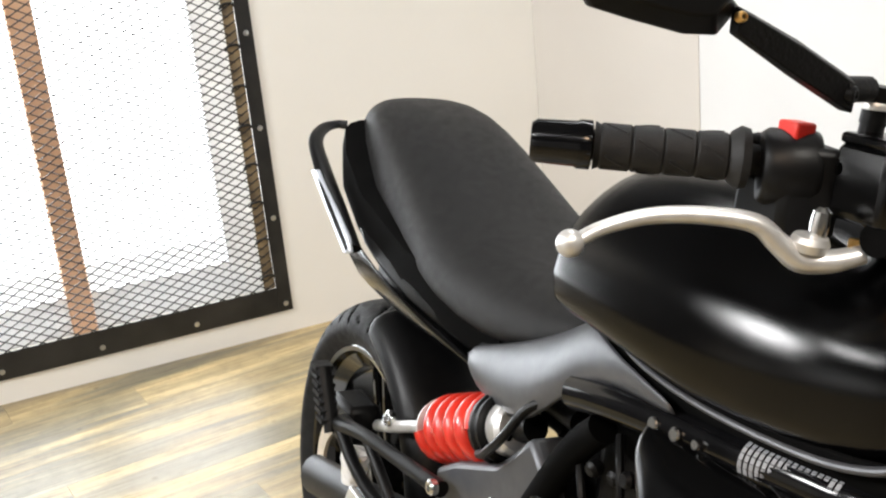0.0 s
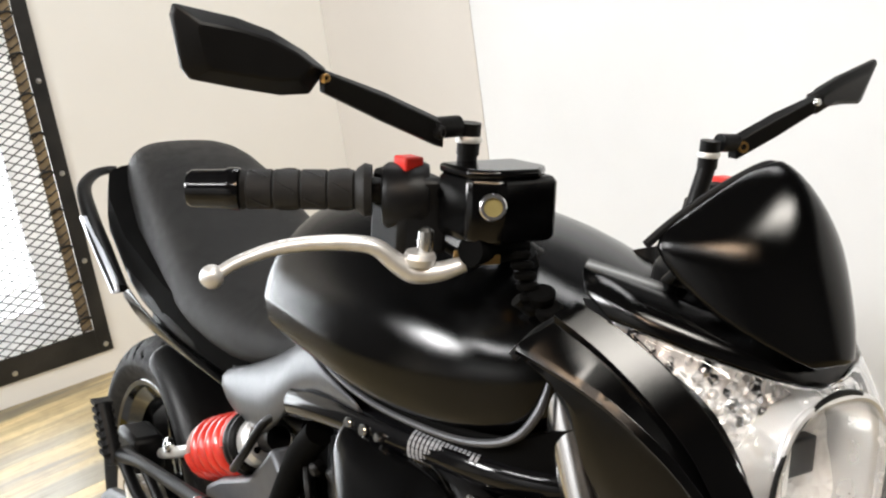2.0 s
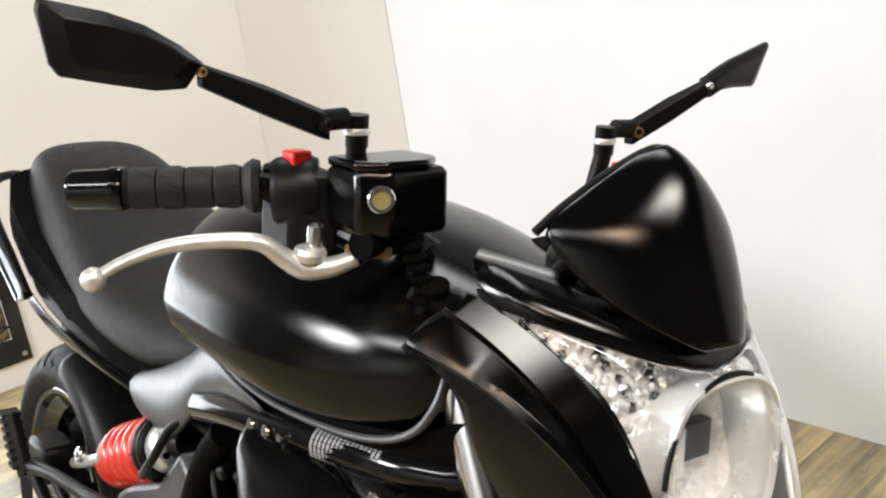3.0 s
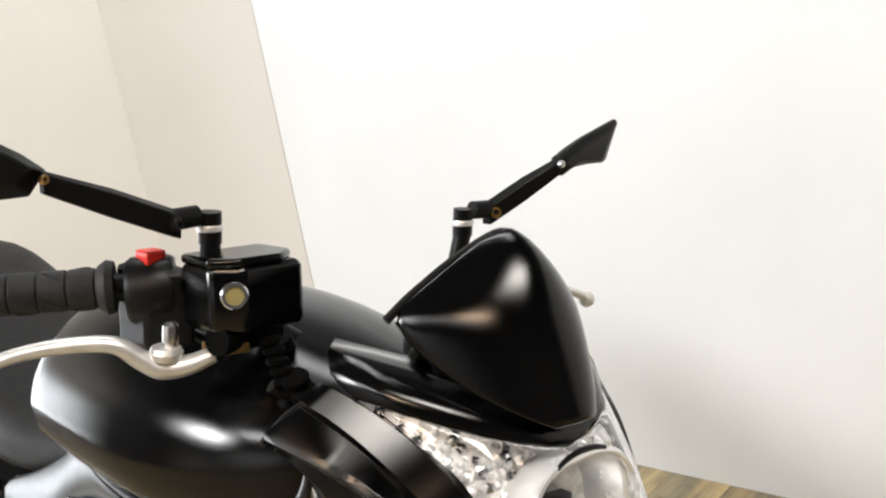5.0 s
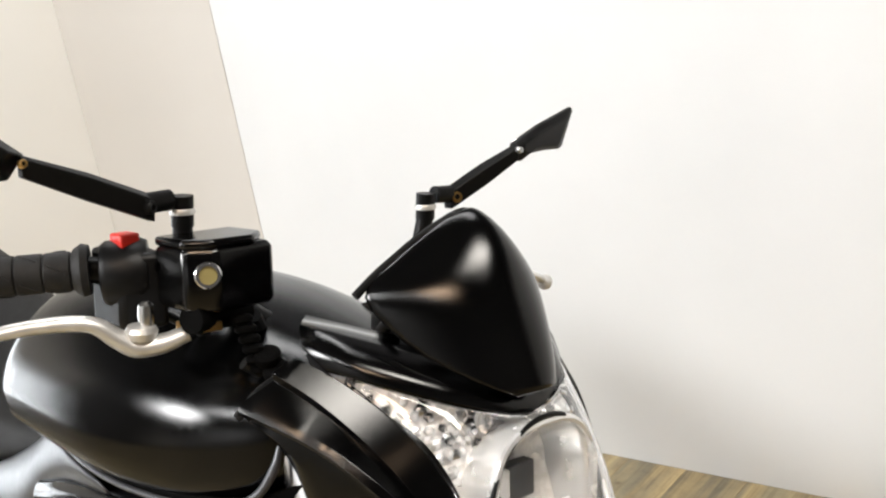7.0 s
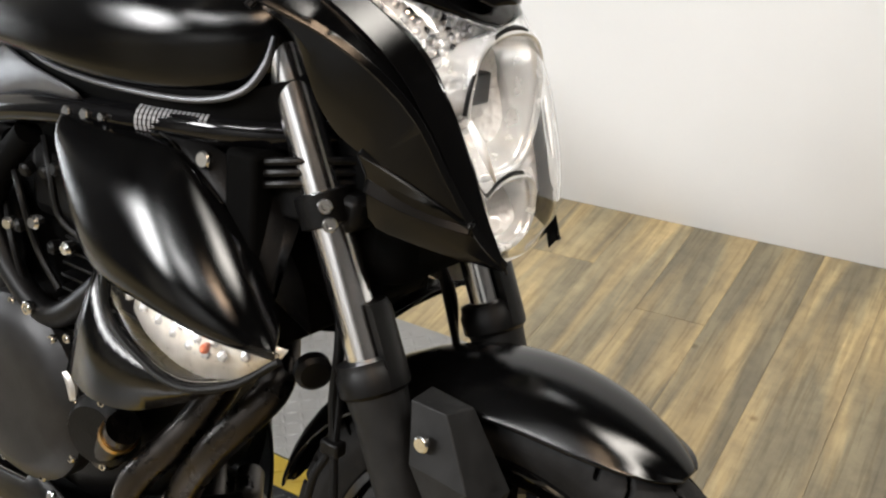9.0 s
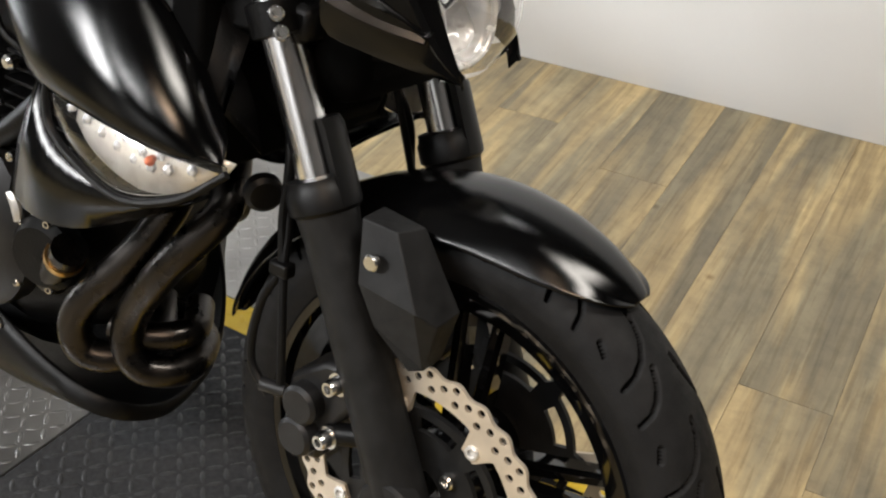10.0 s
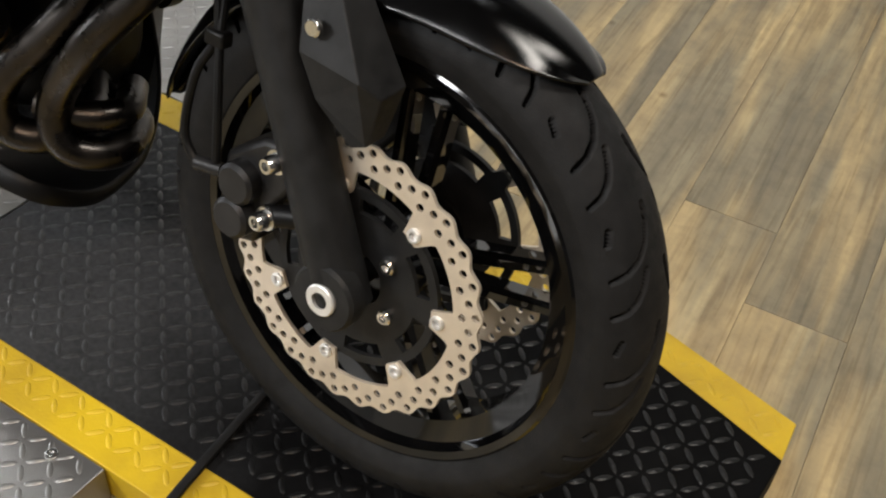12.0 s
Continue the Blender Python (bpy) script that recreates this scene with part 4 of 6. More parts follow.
secs = [tank_ring(x, zc, hy, up, dn) for x, zc, hy, up, dn, e in (
    (-0.686, 0.870, 0.175, 0.100, 0.030, 2.2), (-0.684, 0.872, 0.180, 0.107, 0.033, 2.3), (-0.676, 0.873, 0.184, 0.112, 0.035, 2.3), (-0.645, 0.874, 0.187, 0.118, 0.038, 2.3), (-0.550, 0.874, 0.193, 0.126, 0.040, 2.3), (-0.480, 0.874, 0.194, 0.128, 0.046, 2.3),
    (-0.400, 0.878, 0.188, 0.120, 0.050, 2.3), (-0.330, 0.885, 0.172, 0.098, 0.054, 2.3), (-0.278, 0.893, 0.146, 0.074, 0.050, 2.3), (-0.254, 0.900, 0.122, 0.058, 0.040, 2.3), (-0.236, 0.903, 0.090, 0.034, 0.022, 2.2))]
tank = part("fuel_tank", loft(secs), "satin", bike, "satin black fuel tank", subsurf=1)
for side in (-1, 1):
    part("tank_edge", tube([(-0.60, side * 0.166, 0.842), (-0.53, side * 0.176, 0.830), (-0.44, side * 0.180, 0.827), (-0.35, side * 0.170, 0.829), (-0.300, side * 0.159, 0.836), (-0.270, side * 0.148, 0.850), (-0.256, side * 0.138, 0.874), (-0.254, side * 0.130, 0.900)], [0.0015, 0.0025, 0.0028, 0.003, 0.0035, 0.004, 0.004, 0.002], 10, 6), "grey", tank, "thin grey seam along the tank's lower edge")
# near-black sheets added for the shade between tank and frame
for side in (-1, 1):
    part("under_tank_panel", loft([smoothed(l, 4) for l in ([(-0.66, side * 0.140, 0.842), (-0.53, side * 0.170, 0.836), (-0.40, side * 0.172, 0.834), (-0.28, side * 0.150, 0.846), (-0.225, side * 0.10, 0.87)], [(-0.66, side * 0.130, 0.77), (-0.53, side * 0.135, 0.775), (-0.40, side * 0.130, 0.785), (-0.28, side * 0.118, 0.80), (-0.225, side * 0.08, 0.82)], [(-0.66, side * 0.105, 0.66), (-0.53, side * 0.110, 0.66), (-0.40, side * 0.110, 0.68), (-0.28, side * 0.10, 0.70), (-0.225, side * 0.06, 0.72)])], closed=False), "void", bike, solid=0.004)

# seat and tail
secs = []
for x, hy, top, low, e in ((-0.700, 0.050, 0.815, 0.785, 2.0), (-0.740, 0.080, 0.806, 0.760, 2.2), (-0.800, 0.100, 0.800, 0.730, 2.4), (-0.880, 0.120, 0.800, 0.705, 2.5), (-0.980, 0.134, 0.815, 0.705, 2.5), (-1.080, 0.141, 0.850, 0.722, 2.5), (-1.180, 0.132, 0.900, 0.742, 2.5), (-1.290, 0.122, 0.942, 0.770, 2.9), (-1.370, 0.112, 0.954, 0.800, 3.2), (-1.430, 0.096, 0.948, 0.830, 3.2), (-1.470, 0.068, 0.930, 0.850, 3.0)):
    zc = low + (top - low) * 0.35
    secs.append(superring(x, 0, zc, hy, top - zc, zc - low, 32, e))
seat = part("seat", loft(secs), "seat", bike, "black vinyl seat with raised rear", subsurf=1)
for side in (-1, 1):
    part("seat_band", loft([[(x, side * y, z) for x, y, z in line] for line in (
        [(-1.468, 0.070, 0.912), (-1.43, 0.102, 0.885), (-1.36, 0.122, 0.845), (-1.28, 0.134, 0.800), (-1.17, 0.143, 0.762), (-1.07, 0.140, 0.730), (-0.98, 0.118, 0.704)],
        [(-1.464, 0.078, 0.875), (-1.42, 0.114, 0.840), (-1.34, 0.136, 0.795), (-1.245, 0.152, 0.750), (-1.13, 0.146, 0.722), (-1.04, 0.132, 0.705), (-0.96, 0.112, 0.688)])], closed=False), "dark", bike, solid=0.004, subsurf=1)
    tail = part("tail_panel", loft([[(x, side * y, z) for x, y, z in line] for line in (
        [(-1.33, 0.138, 0.765), (-1.245, 0.155, 0.748), (-1.13, 0.149, 0.720), (-1.03, 0.134, 0.702), (-0.95, 0.114, 0.686)],
        [(-1.37, 0.130, 0.705), (-1.24, 0.142, 0.700), (-1.11, 0.140, 0.692), (-1.00, 0.130, 0.682), (-0.88, 0.125, 0.676)],
        [(-1.33, 0.100, 0.66), (-1.22, 0.105, 0.655), (-1.10, 0.100, 0.655), (-1.00, 0.095, 0.66), (-0.90, 0.095, 0.665)],
        [(-1.30, 0.05, 0.65), (-1.20, 0.04, 0.645), (-1.10, 0.04, 0.65), (-1.0, 0.04, 0.655), (-0.90, 0.04, 0.66)])], closed=False), "satin", bike, "satin black tail fairing", solid=0.004, subsurf=1)
    # grab rail
    gr = part("grab_rail", tube([(-1.245, side * 0.164, 0.745), (-1.33, side * 0.163, 0.790), (-1.42, side * 0.158, 0.834), (-1.49, side * 0.146, 0.862), (-1.535, side * 0.118, 0.876), (-1.552, side * 0.090, 0.881), (-1.548, side * 0.072, 0.881)], [0.013, 0.015, 0.014, 0.012, 0.011, 0.010, 0.011], 12, 6, flat=0.6), "plastic", bike, "black grab rail")
    # plate coloured as if the window shone on it
    part("rail_plate", prism([(-1.43, 0.826), (-1.40, 0.832), (-1.25, 0.762), (-1.235, 0.742), (-1.26, 0.734)], 1, side * 0.166, side * 0.174), "pale", gr, "alloy side of the grab rail, window light put into its colour", bevel=0.003)
    # grey cover below the seat
    cov = part("frame_cover", loft([[(x, side * y, z) for x, y, z in line] for line in (
        [(-0.945, 0.120, 0.704), (-0.86, 0.118, 0.732), (-0.78, 0.120, 0.768), (-0.71, 0.126, 0.802), (-0.672, 0.132, 0.826), (-0.635, 0.148, 0.826), (-0.58, 0.165, 0.820), (-0.49, 0.168, 0.808)],
        [(-0.935, 0.132, 0.684), (-0.86, 0.140, 0.694), (-0.78, 0.147, 0.718), (-0.72, 0.153, 0.755), (-0.67, 0.158, 0.79), (-0.62, 0.160, 0.795), (-0.56, 0.164, 0.803), (-0.49, 0.164, 0.800)],
        [(-0.920, 0.118, 0.656), (-0.85, 0.128, 0.652), (-0.77, 0.138, 0.668), (-0.72, 0.144, 0.705), (-0.67, 0.150, 0.745), (-0.62, 0.152, 0.780), (-0.56, 0.156, 0.790), (-0.49, 0.158, 0.794)])], closed=False), "grey", bike, "satin grey cover below the seat", solid=0.006, subsurf=1)
part("subframe", box(-1.35, -0.72, -0.085, 0.085, 0.64, 0.75), "dark", bike, bevel=0.02)
# fills the gap under the seat, near-black for the shade there
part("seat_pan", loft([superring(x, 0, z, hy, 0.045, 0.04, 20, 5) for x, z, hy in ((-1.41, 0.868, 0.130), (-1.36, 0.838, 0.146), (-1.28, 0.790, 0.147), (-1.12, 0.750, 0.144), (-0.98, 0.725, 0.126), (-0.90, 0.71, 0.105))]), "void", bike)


# headlamp
def face_arc(z, edge_x, half, front_x, droop=0.0, n=12, p=2.2):
    """A level line round the bike's nose, from its right edge over the front to its left edge."""
    out = []
    for k in range(n + 1):
        q = k / n * 2 - 1
        out.append((front_x + (edge_x - front_x) * abs(q) ** p, CY + half * q, z - droop * (1 - abs(q) ** 1.3)))
    return out


CY = -0.014      # middle of the nose


lamp = part("headlamp", loft([face_arc(*a) for a in ((0.967, -0.182, 0.118, -0.090, 0.042), (0.95, -0.158, 0.107, -0.080, 0.034), (0.925, -0.124, 0.094, -0.066, 0.020), (0.89, -0.090, 0.084, -0.050, 0.008), (0.85, -0.068, 0.078, -0.036), (0.81, -0.051, 0.072, -0.026), (0.77, -0.037, 0.066, -0.021), (0.735, -0.040, 0.056, -0.026), (0.712, -0.058, 0.038, -0.048))], closed=False), "lens", bike, "clear headlamp lens", solid=0.003, subsurf=1)
part("reflector", loft([face_arc(*a) for a in ((0.966, -0.190, 0.116, -0.118, 0.042), (0.945, -0.164, 0.104, -0.114, 0.030), (0.905, -0.116, 0.086, -0.116, 0.008), (0.87, -0.096, 0.080, -0.125), (0.82, -0.075, 0.072, -0.125), (0.775, -0.062, 0.064, -0.110), (0.74, -0.062, 0.052, -0.085), (0.718, -0.072, 0.034, -0.070))], closed=False), "reflector", lamp, "bright faceted reflector", solid=0.003)
for zc, hz, hy, xb in ((0.857, 0.066, 0.058, -0.074), (0.757, 0.034, 0.044, -0.058)):
    bm = bmesh.new()
    rings = []
    for f, dx in ((1.0, 0.0), (0.96, -0.008), (0.90, -0.030), (0.80, -0.046), (0.5, -0.054), (0.12, -0.056)):
        ring = []
        for k in range(40):
            c, q = math.cos(2 * math.pi * k / 40), math.sin(2 * math.pi * k / 40)
            ring.append(bm.verts.new((xb + dx, CY + hy * f * math.copysign(abs(c) ** 0.72, c), zc + hz * f * math.copysign(abs(q) ** 0.72, q))))
        rings.append(ring)
    ring_faces(bm, rings, True, False)
    bowl = part("bowl", bm, "bowl", lamp, "polished reflector bowl", solid=0.002)
    part("bulb_cap", lathe([(0, 0.004), (0.003, 0.006), (0.006, 0.006), (0.007, 0.0)], (xb - 0.030, CY - hy * 0.50, zc + hz * 0.05), (1, 0, 0), 16), "castgrey", bowl)
    part("bowl_step", box(xb - 0.052, xb - 0.030, CY - hy * 0.74, CY - hy * 0.10, zc - hz * 0.28, zc + hz * 0.34), "sash", bowl, "white stepped block in the bowl", bevel=0.002)
    part("bowl_block", box(xb - 0.054, xb - 0.034, CY - hy * 0.06, CY + hy * 0.48, zc - hz * 0.12, zc + hz * 0.34), "grey", bowl, "grey block in the bowl", bevel=0.002)
    part("bowl_seal", tube([(xb + 0.002, CY + (hy + 0.006) * math.cos(a), zc + (hz + 0.006) * math.sin(a)) for a in (radians(q) for q in range(70, 190, 10))], 0.0022, 8, 2), "dark", bowl)
    part("bowl_rim", tube([(xb + 0.001, CY + (hy + 0.001) * math.copysign(abs(math.cos(a)) ** 0.72, math.cos(a)), zc + (hz + 0.001) * math.copysign(abs(math.sin(a)) ** 0.72, math.sin(a))) for a in (2 * math.pi * k / 40 for k in range(41))], 0.0034, 8, 1), "bowl", bowl)
# pressed facets in the upper corners of the reflector
random.seed(17)
for z, edge_x, half, front_x, cols in ((0.958, -0.182, 0.111, -0.124, 10), (0.948, -0.168, 0.105, -0.119, 10), (0.938, -0.155, 0.100, -0.116, 9), (0.928, -0.142, 0.095, -0.114, 8), (0.918, -0.130, 0.091, -0.113, 7), (0.907, -0.118, 0.087, -0.113, 5), (0.895, -0.108, 0.084, -0.114, 3), (0.884, -0.101, 0.082, -0.114, 2)):
    for k in range(cols):
        for side in (-1, 1):
            q = 0.96 - 0.098 * k + random.uniform(-0.02, 0.02)
            c = (front_x + (edge_x - front_x) * q ** 2.2 + 0.003, CY + side * half * q, z - 0.46 * max(0.0, z - 0.885) * (1 - q) + random.uniform(-0.002, 0.002))
            r = random.uniform(0.0040, 0.0062)
            part("facet", lathe([(0, r), (r * 0.35, r * 0.6), (r * 0.55, 0)], c, (0.8 + random.uniform(-0.3, 0.3), side * 0.5 * q + random.uniform(-0.3, 0.3), 0.35 + random.uniform(-0.3, 0.3)), random.choice((4, 5, 6)), ), "bowl" if k % 3 else "chrome", lamp, smooth=False)
part("lamp_housing", loft([face_arc(*a) for a in ((0.965, -0.25, 0.090, -0.19), (0.90, -0.21, 0.085, -0.15), (0.80, -0.17, 0.07, -0.13), (0.715, -0.14, 0.045, -0.09))], closed=False), "plastic", lamp, solid=0.01)

# side covers of the headlamp: a flat upper facet, a slanting shoulder, a side panel with a fin
def along(line, n=30):
    """n even steps along a smooth line."""
    q = smoothed(line, 8)
    d = [0.0]
    for a, b in zip(q, q[1:]):
        d.append(d[-1] + (b - a).length)
    out = []
    for k in range(n):
        w = d[-1] * k / (n - 1)
        i = next(i for i in range(1, len(d)) if d[i] >= w - 1e-9)
        f = (w - d[i - 1]) / max(1e-9, d[i] - d[i - 1])
        out.append(q[i - 1].lerp(q[i], f))
    return out


EDGE_IN = [(-0.210, -0.149, 0.978), (-0.181, -0.133, 0.963), (-0.155, -0.120, 0.946), (-0.131, -0.108, 0.930), (-0.112, -0.101, 0.916), (-0.095, -0.096, 0.895), (-0.080, -0.091, 0.868), (-0.067, -0.088, 0.843), (-0.052, -0.083, 0.810), (-0.040, -0.079, 0.776), (-0.018, -0.071, 0.728)]
EDGE_RIDGE = [(-0.211, -0.166, 0.969), (-0.186, -0.153, 0.954), (-0.162, -0.142, 0.937), (-0.137, -0.130, 0.915), (-0.113, -0.118, 0.888), (-0.096, -0.110, 0.860), (-0.077, -0.100, 0.826), (-0.057, -0.091, 0.785), (-0.038, -0.082, 0.752), (-0.018, -0.071, 0.7275)]
EDGE_STEP = [(-0.212, -0.1645, 0.963), (-0.187, -0.1515, 0.948), (-0.163, -0.1405, 0.931), (-0.138, -0.1285, 0.909), (-0.114, -0.1165, 0.882), (-0.097, -0.1085, 0.854), (-0.078, -0.0985, 0.820), (-0.058, -0.0895, 0.780), (-0.039, -0.0810, 0.749), (-0.018, -0.0705, 0.727)]
EDGE_OUT = [(-0.222, -0.191, 0.943), (-0.190, -0.176, 0.931), (-0.165, -0.163, 0.919), (-0.135, -0.149, 0.900), (-0.108, -0.133, 0.875), (-0.087, -0.121, 0.848), (-0.070, -0.110, 0.814), (-0.050, -0.097, 0.774), (-0.036, -0.086, 0.749), (-0.018, -0.071, 0.7265)]
EDGE_UNDER = [(-0.219, -0.187, 0.940), (-0.197, -0.174, 0.920), (-0.184, -0.166, 0.896), (-0.171, -0.159, 0.860), (-0.154, -0.148, 0.832), (-0.136, -0.138, 0.817), (-0.131, -0.134, 0.789), (-0.126, -0.130, 0.755), (-0.096, -0.115, 0.743), (-0.059, -0.094, 0.733), (-0.018, -0.071, 0.726)]
for side in (-1, 1):
    tuck, back = (1.0, 0.0) if side < 0 else (1.0, -0.012)

    def run(line, dy=0.0, dx=0.0, dz=0.0):
        return [(q.x + back + dx, CY - side * (q.y - CY + dy) * tuck, q.z + dz) for q in along(line)]

    low = [Vector(a).lerp(Vector(b), 0.55) + Vector((0, -0.003, 0)) for a, b in zip(along(EDGE_OUT), along(EDGE_UNDER))]
    panel = [(q.x + back, CY - side * (q.y - CY) * tuck, q.z) for q in low]
    rows = [run(EDGE_IN, 0.010, -0.004, -0.010), run(EDGE_IN), run(EDGE_RIDGE), run(EDGE_STEP), run(EDGE_OUT, 0.003, 0, 0.005), run(EDGE_OUT), run(EDGE_OUT, 0.001, 0, -0.002), panel, run(EDGE_UNDER)]
    cover = part("lamp_cover", loft(rows, closed=False), "satin", bike, "satin black headlamp side cover", solid=0.003, angle=22, bevel=0.0012)
    fin_hi = [(-0.136, -0.139, 0.819), (-0.105, -0.126, 0.804), (-0.077, -0.111, 0.787), (-0.042, -0.091, 0.764)]
    fin_lo = [(-0.129, -0.137, 0.787), (-0.104, -0.125, 0.776), (-0.077, -0.110, 0.767), (-0.042, -0.090, 0.759)]
    part("cover_fin", loft([run(fin_hi, 0.004, 0, 0.004), run(fin_hi, -0.006), run(fin_lo, 0.0, 0, 0.010), run(fin_lo, -0.005), run(fin_lo, 0.004, 0, -0.005)], closed=False), "satin", cover, solid=0.002, angle=22)
    part("cover_end", tube([(-0.214 + back, CY - side * (-0.146 - CY) * tuck, 0.968), (-0.224 + back, CY - side * (-0.168 - CY) * tuck, 0.952), (-0.232 + back, CY - side * (-0.186 - CY) * tuck, 0.934)], [0.006, 0.008, 0.006], 10, 4, flat=0.6), "plastic", cover)
    part("cover_blade", loft([[(-0.060 + back, CY - side * (-0.086 - CY) * tuck, 0.858), (-0.048 + back, CY - side * (-0.078 - CY) * tuck, 0.838), (-0.036 + back, CY - side * (-0.072 - CY) * tuck, 0.806)], [(-0.062 + back, CY - side * (-0.087 - CY) * tuck, 0.850), (-0.052 + back, CY - side * (-0.081 - CY) * tuck, 0.829), (-0.037 + back, CY - side * (-0.073 - CY) * tuck, 0.803)]], closed=False), "sash", cover, "pale blade beside the lens", solid=0.002)

# fly screen
secs = []
for xf, zf, xe, ye, ze in ((-0.074, 0.945, -0.080, 0.022, 0.946), (-0.075, 0.955, -0.108, 0.048, 0.960), (-0.080, 0.974, -0.140, 0.068, 0.978), (-0.087, 0.996, -0.166, 0.080, 0.999), (-0.097, 1.018, -0.184, 0.090, 1.022), (-0.106, 1.040, -0.181, 0.075, 1.034), (-0.117, 1.059, -0.177, 0.060, 1.045), (-0.132, 1.074, -0.165, 0.032, 1.066), (-0.150, 1.081, -0.155, 0.010, 1.080)):
    row = []
    for k in range(17):
        q = k / 8 - 1
        row.append((xf + (xe - xf) * abs(q) ** 1.9, CY + ye * q, zf + (ze - zf) * abs(q) + 0.003 * (1 - q * q)))
    secs.append(row)
screen = part("fly_screen", loft(secs, closed=False), "satin", bike, "satin black fly screen", solid=0.004, subsurf=1)
rim = [(-0.186, 0.090, 1.021), (-0.183, 0.075, 1.033), (-0.179, 0.060, 1.044), (-0.167, 0.032, 1.065), (-0.156, 0.0, 1.080)]
part("screen_edge", tube([(x, CY - y, z) for x, y, z in rim] + [(x, CY + y, z) for x, y, z in rim[-2::-1]], 0.0036, 10, 5), "plastic", screen)
part("instrument_pod", loft([superring(x, 0, z, hy, u, d, 24, 3) for x, z, hy, u, d in ((-0.245, 0.980, 0.04, 0.015, 0.02), (-0.23, 0.985, 0.055, 0.022, 0.03), (-0.19, 0.990, 0.065, 0.028, 0.04), (-0.15, 0.985, 0.045, 0.028, 0.04))]), "plastic", bike, subsurf=1)
part("lamp_brow", loft([face_arc(*a) for a in ((1.000, -0.236, 0.100, -0.160, 0.030), (0.995, -0.224, 0.116, -0.130, 0.038), (0.986, -0.207, 0.127, -0.106, 0.044), (0.969, -0.184, 0.122, -0.088, 0.042))], closed=False), "satin", bike, "satin black strip above the headlamp", solid=0.004)
for side in (-1, 1):
    part("screen_bracket", tube([(-0.200, CY + side * 0.052, 0.985), (-0.170, CY + side * 0.050, 1.015)], 0.0055, 12, 1), "dark", bike)

# handlebar and controls
part("handlebar", tube([(-0.475, -0.332, 1.030), (-0.400, -0.212, 1.034), (-0.370, -0.13, 1.012), (-0.345, -0.05, 0.960), (-0.345, 0.05, 0.955), (-0.370, 0.13, 0.980), (-0.400, 0.212, 0.998), (-0.475, 0.332, 0.994)], 0.011, 14, 6), "dark", bike)
for side in (-1, 1):
    part("bar_riser", tube([(-0.325, side * 0.045, 0.92), (-0.345, side * 0.045, 0.972)], 0.016, 16, 1), "dark", bike)
    DZ = 0.0 if side < 0 else -0.036
    g0, g1 = Vector((-0.400, side * 0.212, 1.034 + DZ)), Vector((-0.457, side * 0.303, 1.031 + DZ))
    ax = (g1 - g0).normalized()
    L = (g1 - g0).length
    prof = [(0, 0.012), (0.0, 0.021), (0.006, 0.0225), (0.012, 0.0185)]
    for k in range(4):
        a, b = 0.014 + (L - 0.018) * k / 4, 0.014 + (L - 0.018) * (k + 1) / 4
        prof += [(a, 0.0155), (a + 0.0015, 0.0168), (b - 0.0015, 0.0168), (b, 0.0155)]
    prof += [(L, 0.0175), (L, 0.012)]
    gp = part("grip", lathe(prof, g0, ax, 28), "grip", bike, "ribbed black rubber grip")
    for k in range(24):
        a = 2 * math.pi * k / 24
        s = ax.cross(Vector((0, 0, 1))).normalized()
        u = ax.cross(s)
        for q in range(4):
            c0, c1 = 0.018 + (L - 0.018) * q / 4, 0.010 + (L - 0.018) * (q + 1) / 4
            if (k + q) % 2:
                continue
            line = [g0 + ax * (c0 + (c1 - c0) * w) + (s * math.cos(a + w * 0.5) + u * math.sin(a + w * 0.5)) * 0.0168 for w in (0, 0.33, 0.66, 1)]
            if k % 3 == 0:
                part("grip_rib", tube(line, 0.0011, 5, 1), "grip", gp)
    part("bar_end", lathe([(0, 0.014), (0.001, 0.0178), (0.010, 0.0178), (0.012, 0.0165), (0.040, 0.0158), (0.044, 0.013), (0.044, 0)], g1 + ax * 0.001, ax, 28), "gloss", bike, "polished black bar end")
    # switch box
    sw0 = Vector((-0.393, side * 0.200, 1.030 + DZ))
    prof = [(0, 0.014), (0.001, 0.024), (0.006, 0.0275), (0.034, 0.0285), (0.040, 0.026), (0.041, 0.012)]
    sw = part("switch_box", lathe(prof, sw0 + ax * 0.006, -ax, 28), "plastic", bike, "black handlebar switch box", bevel=0.001)
    part("switch_block", loft([[sw0 - ax * h + Vector((dx, 0, dz)) for dx, dz in ((-0.024, -0.048), (0.026, -0.046), (0.029, 0.018), (-0.022, 0.022))] for h in (-0.004, 0.036)]), "plastic", sw, bevel=0.005)
    part("switch_button", box(-0.391, -0.371, side * 0.189 - 0.009, side * 0.189 + 0.009, 1.050 + DZ, 1.064 + DZ), "redplastic", sw, "red switch button", bevel=0.002)
    # flat near-black disc drawn for the shade of a hole
    part("screw_hole", lathe([(0, 0.0055), (0.0015, 0.0055), (0.0016, 0)], (-0.348, side * 0.178, 1.038 + DZ), (1, side * -0.4, 0), 14), "groove", sw)
    # master cylinder and its reservoir
    if side > 0:
        part("clutch_perch", tube([(-0.372, 0.165, 1.0), (-0.335, 0.160, 0.985), (-0.318, 0.175, 0.965)], 0.014, 14, 3), "dark", bike)
    bm = bmesh.new()
    rings = []
    for f, grow in ((0.0, 0.9), (0.1, 1.0), (0.9, 1.0), (1.0, 0.92)):
        c = Vector((-0.318, side * 0.142, 0)) + Vector((0.0, 0.0, 1.003 + 0.054 * f))
        w = [(-0.032, -0.038), (0.012, -0.038), (0.030, -0.018), (0.028, 0.038), (-0.010, 0.042), (-0.034, 0.018)]
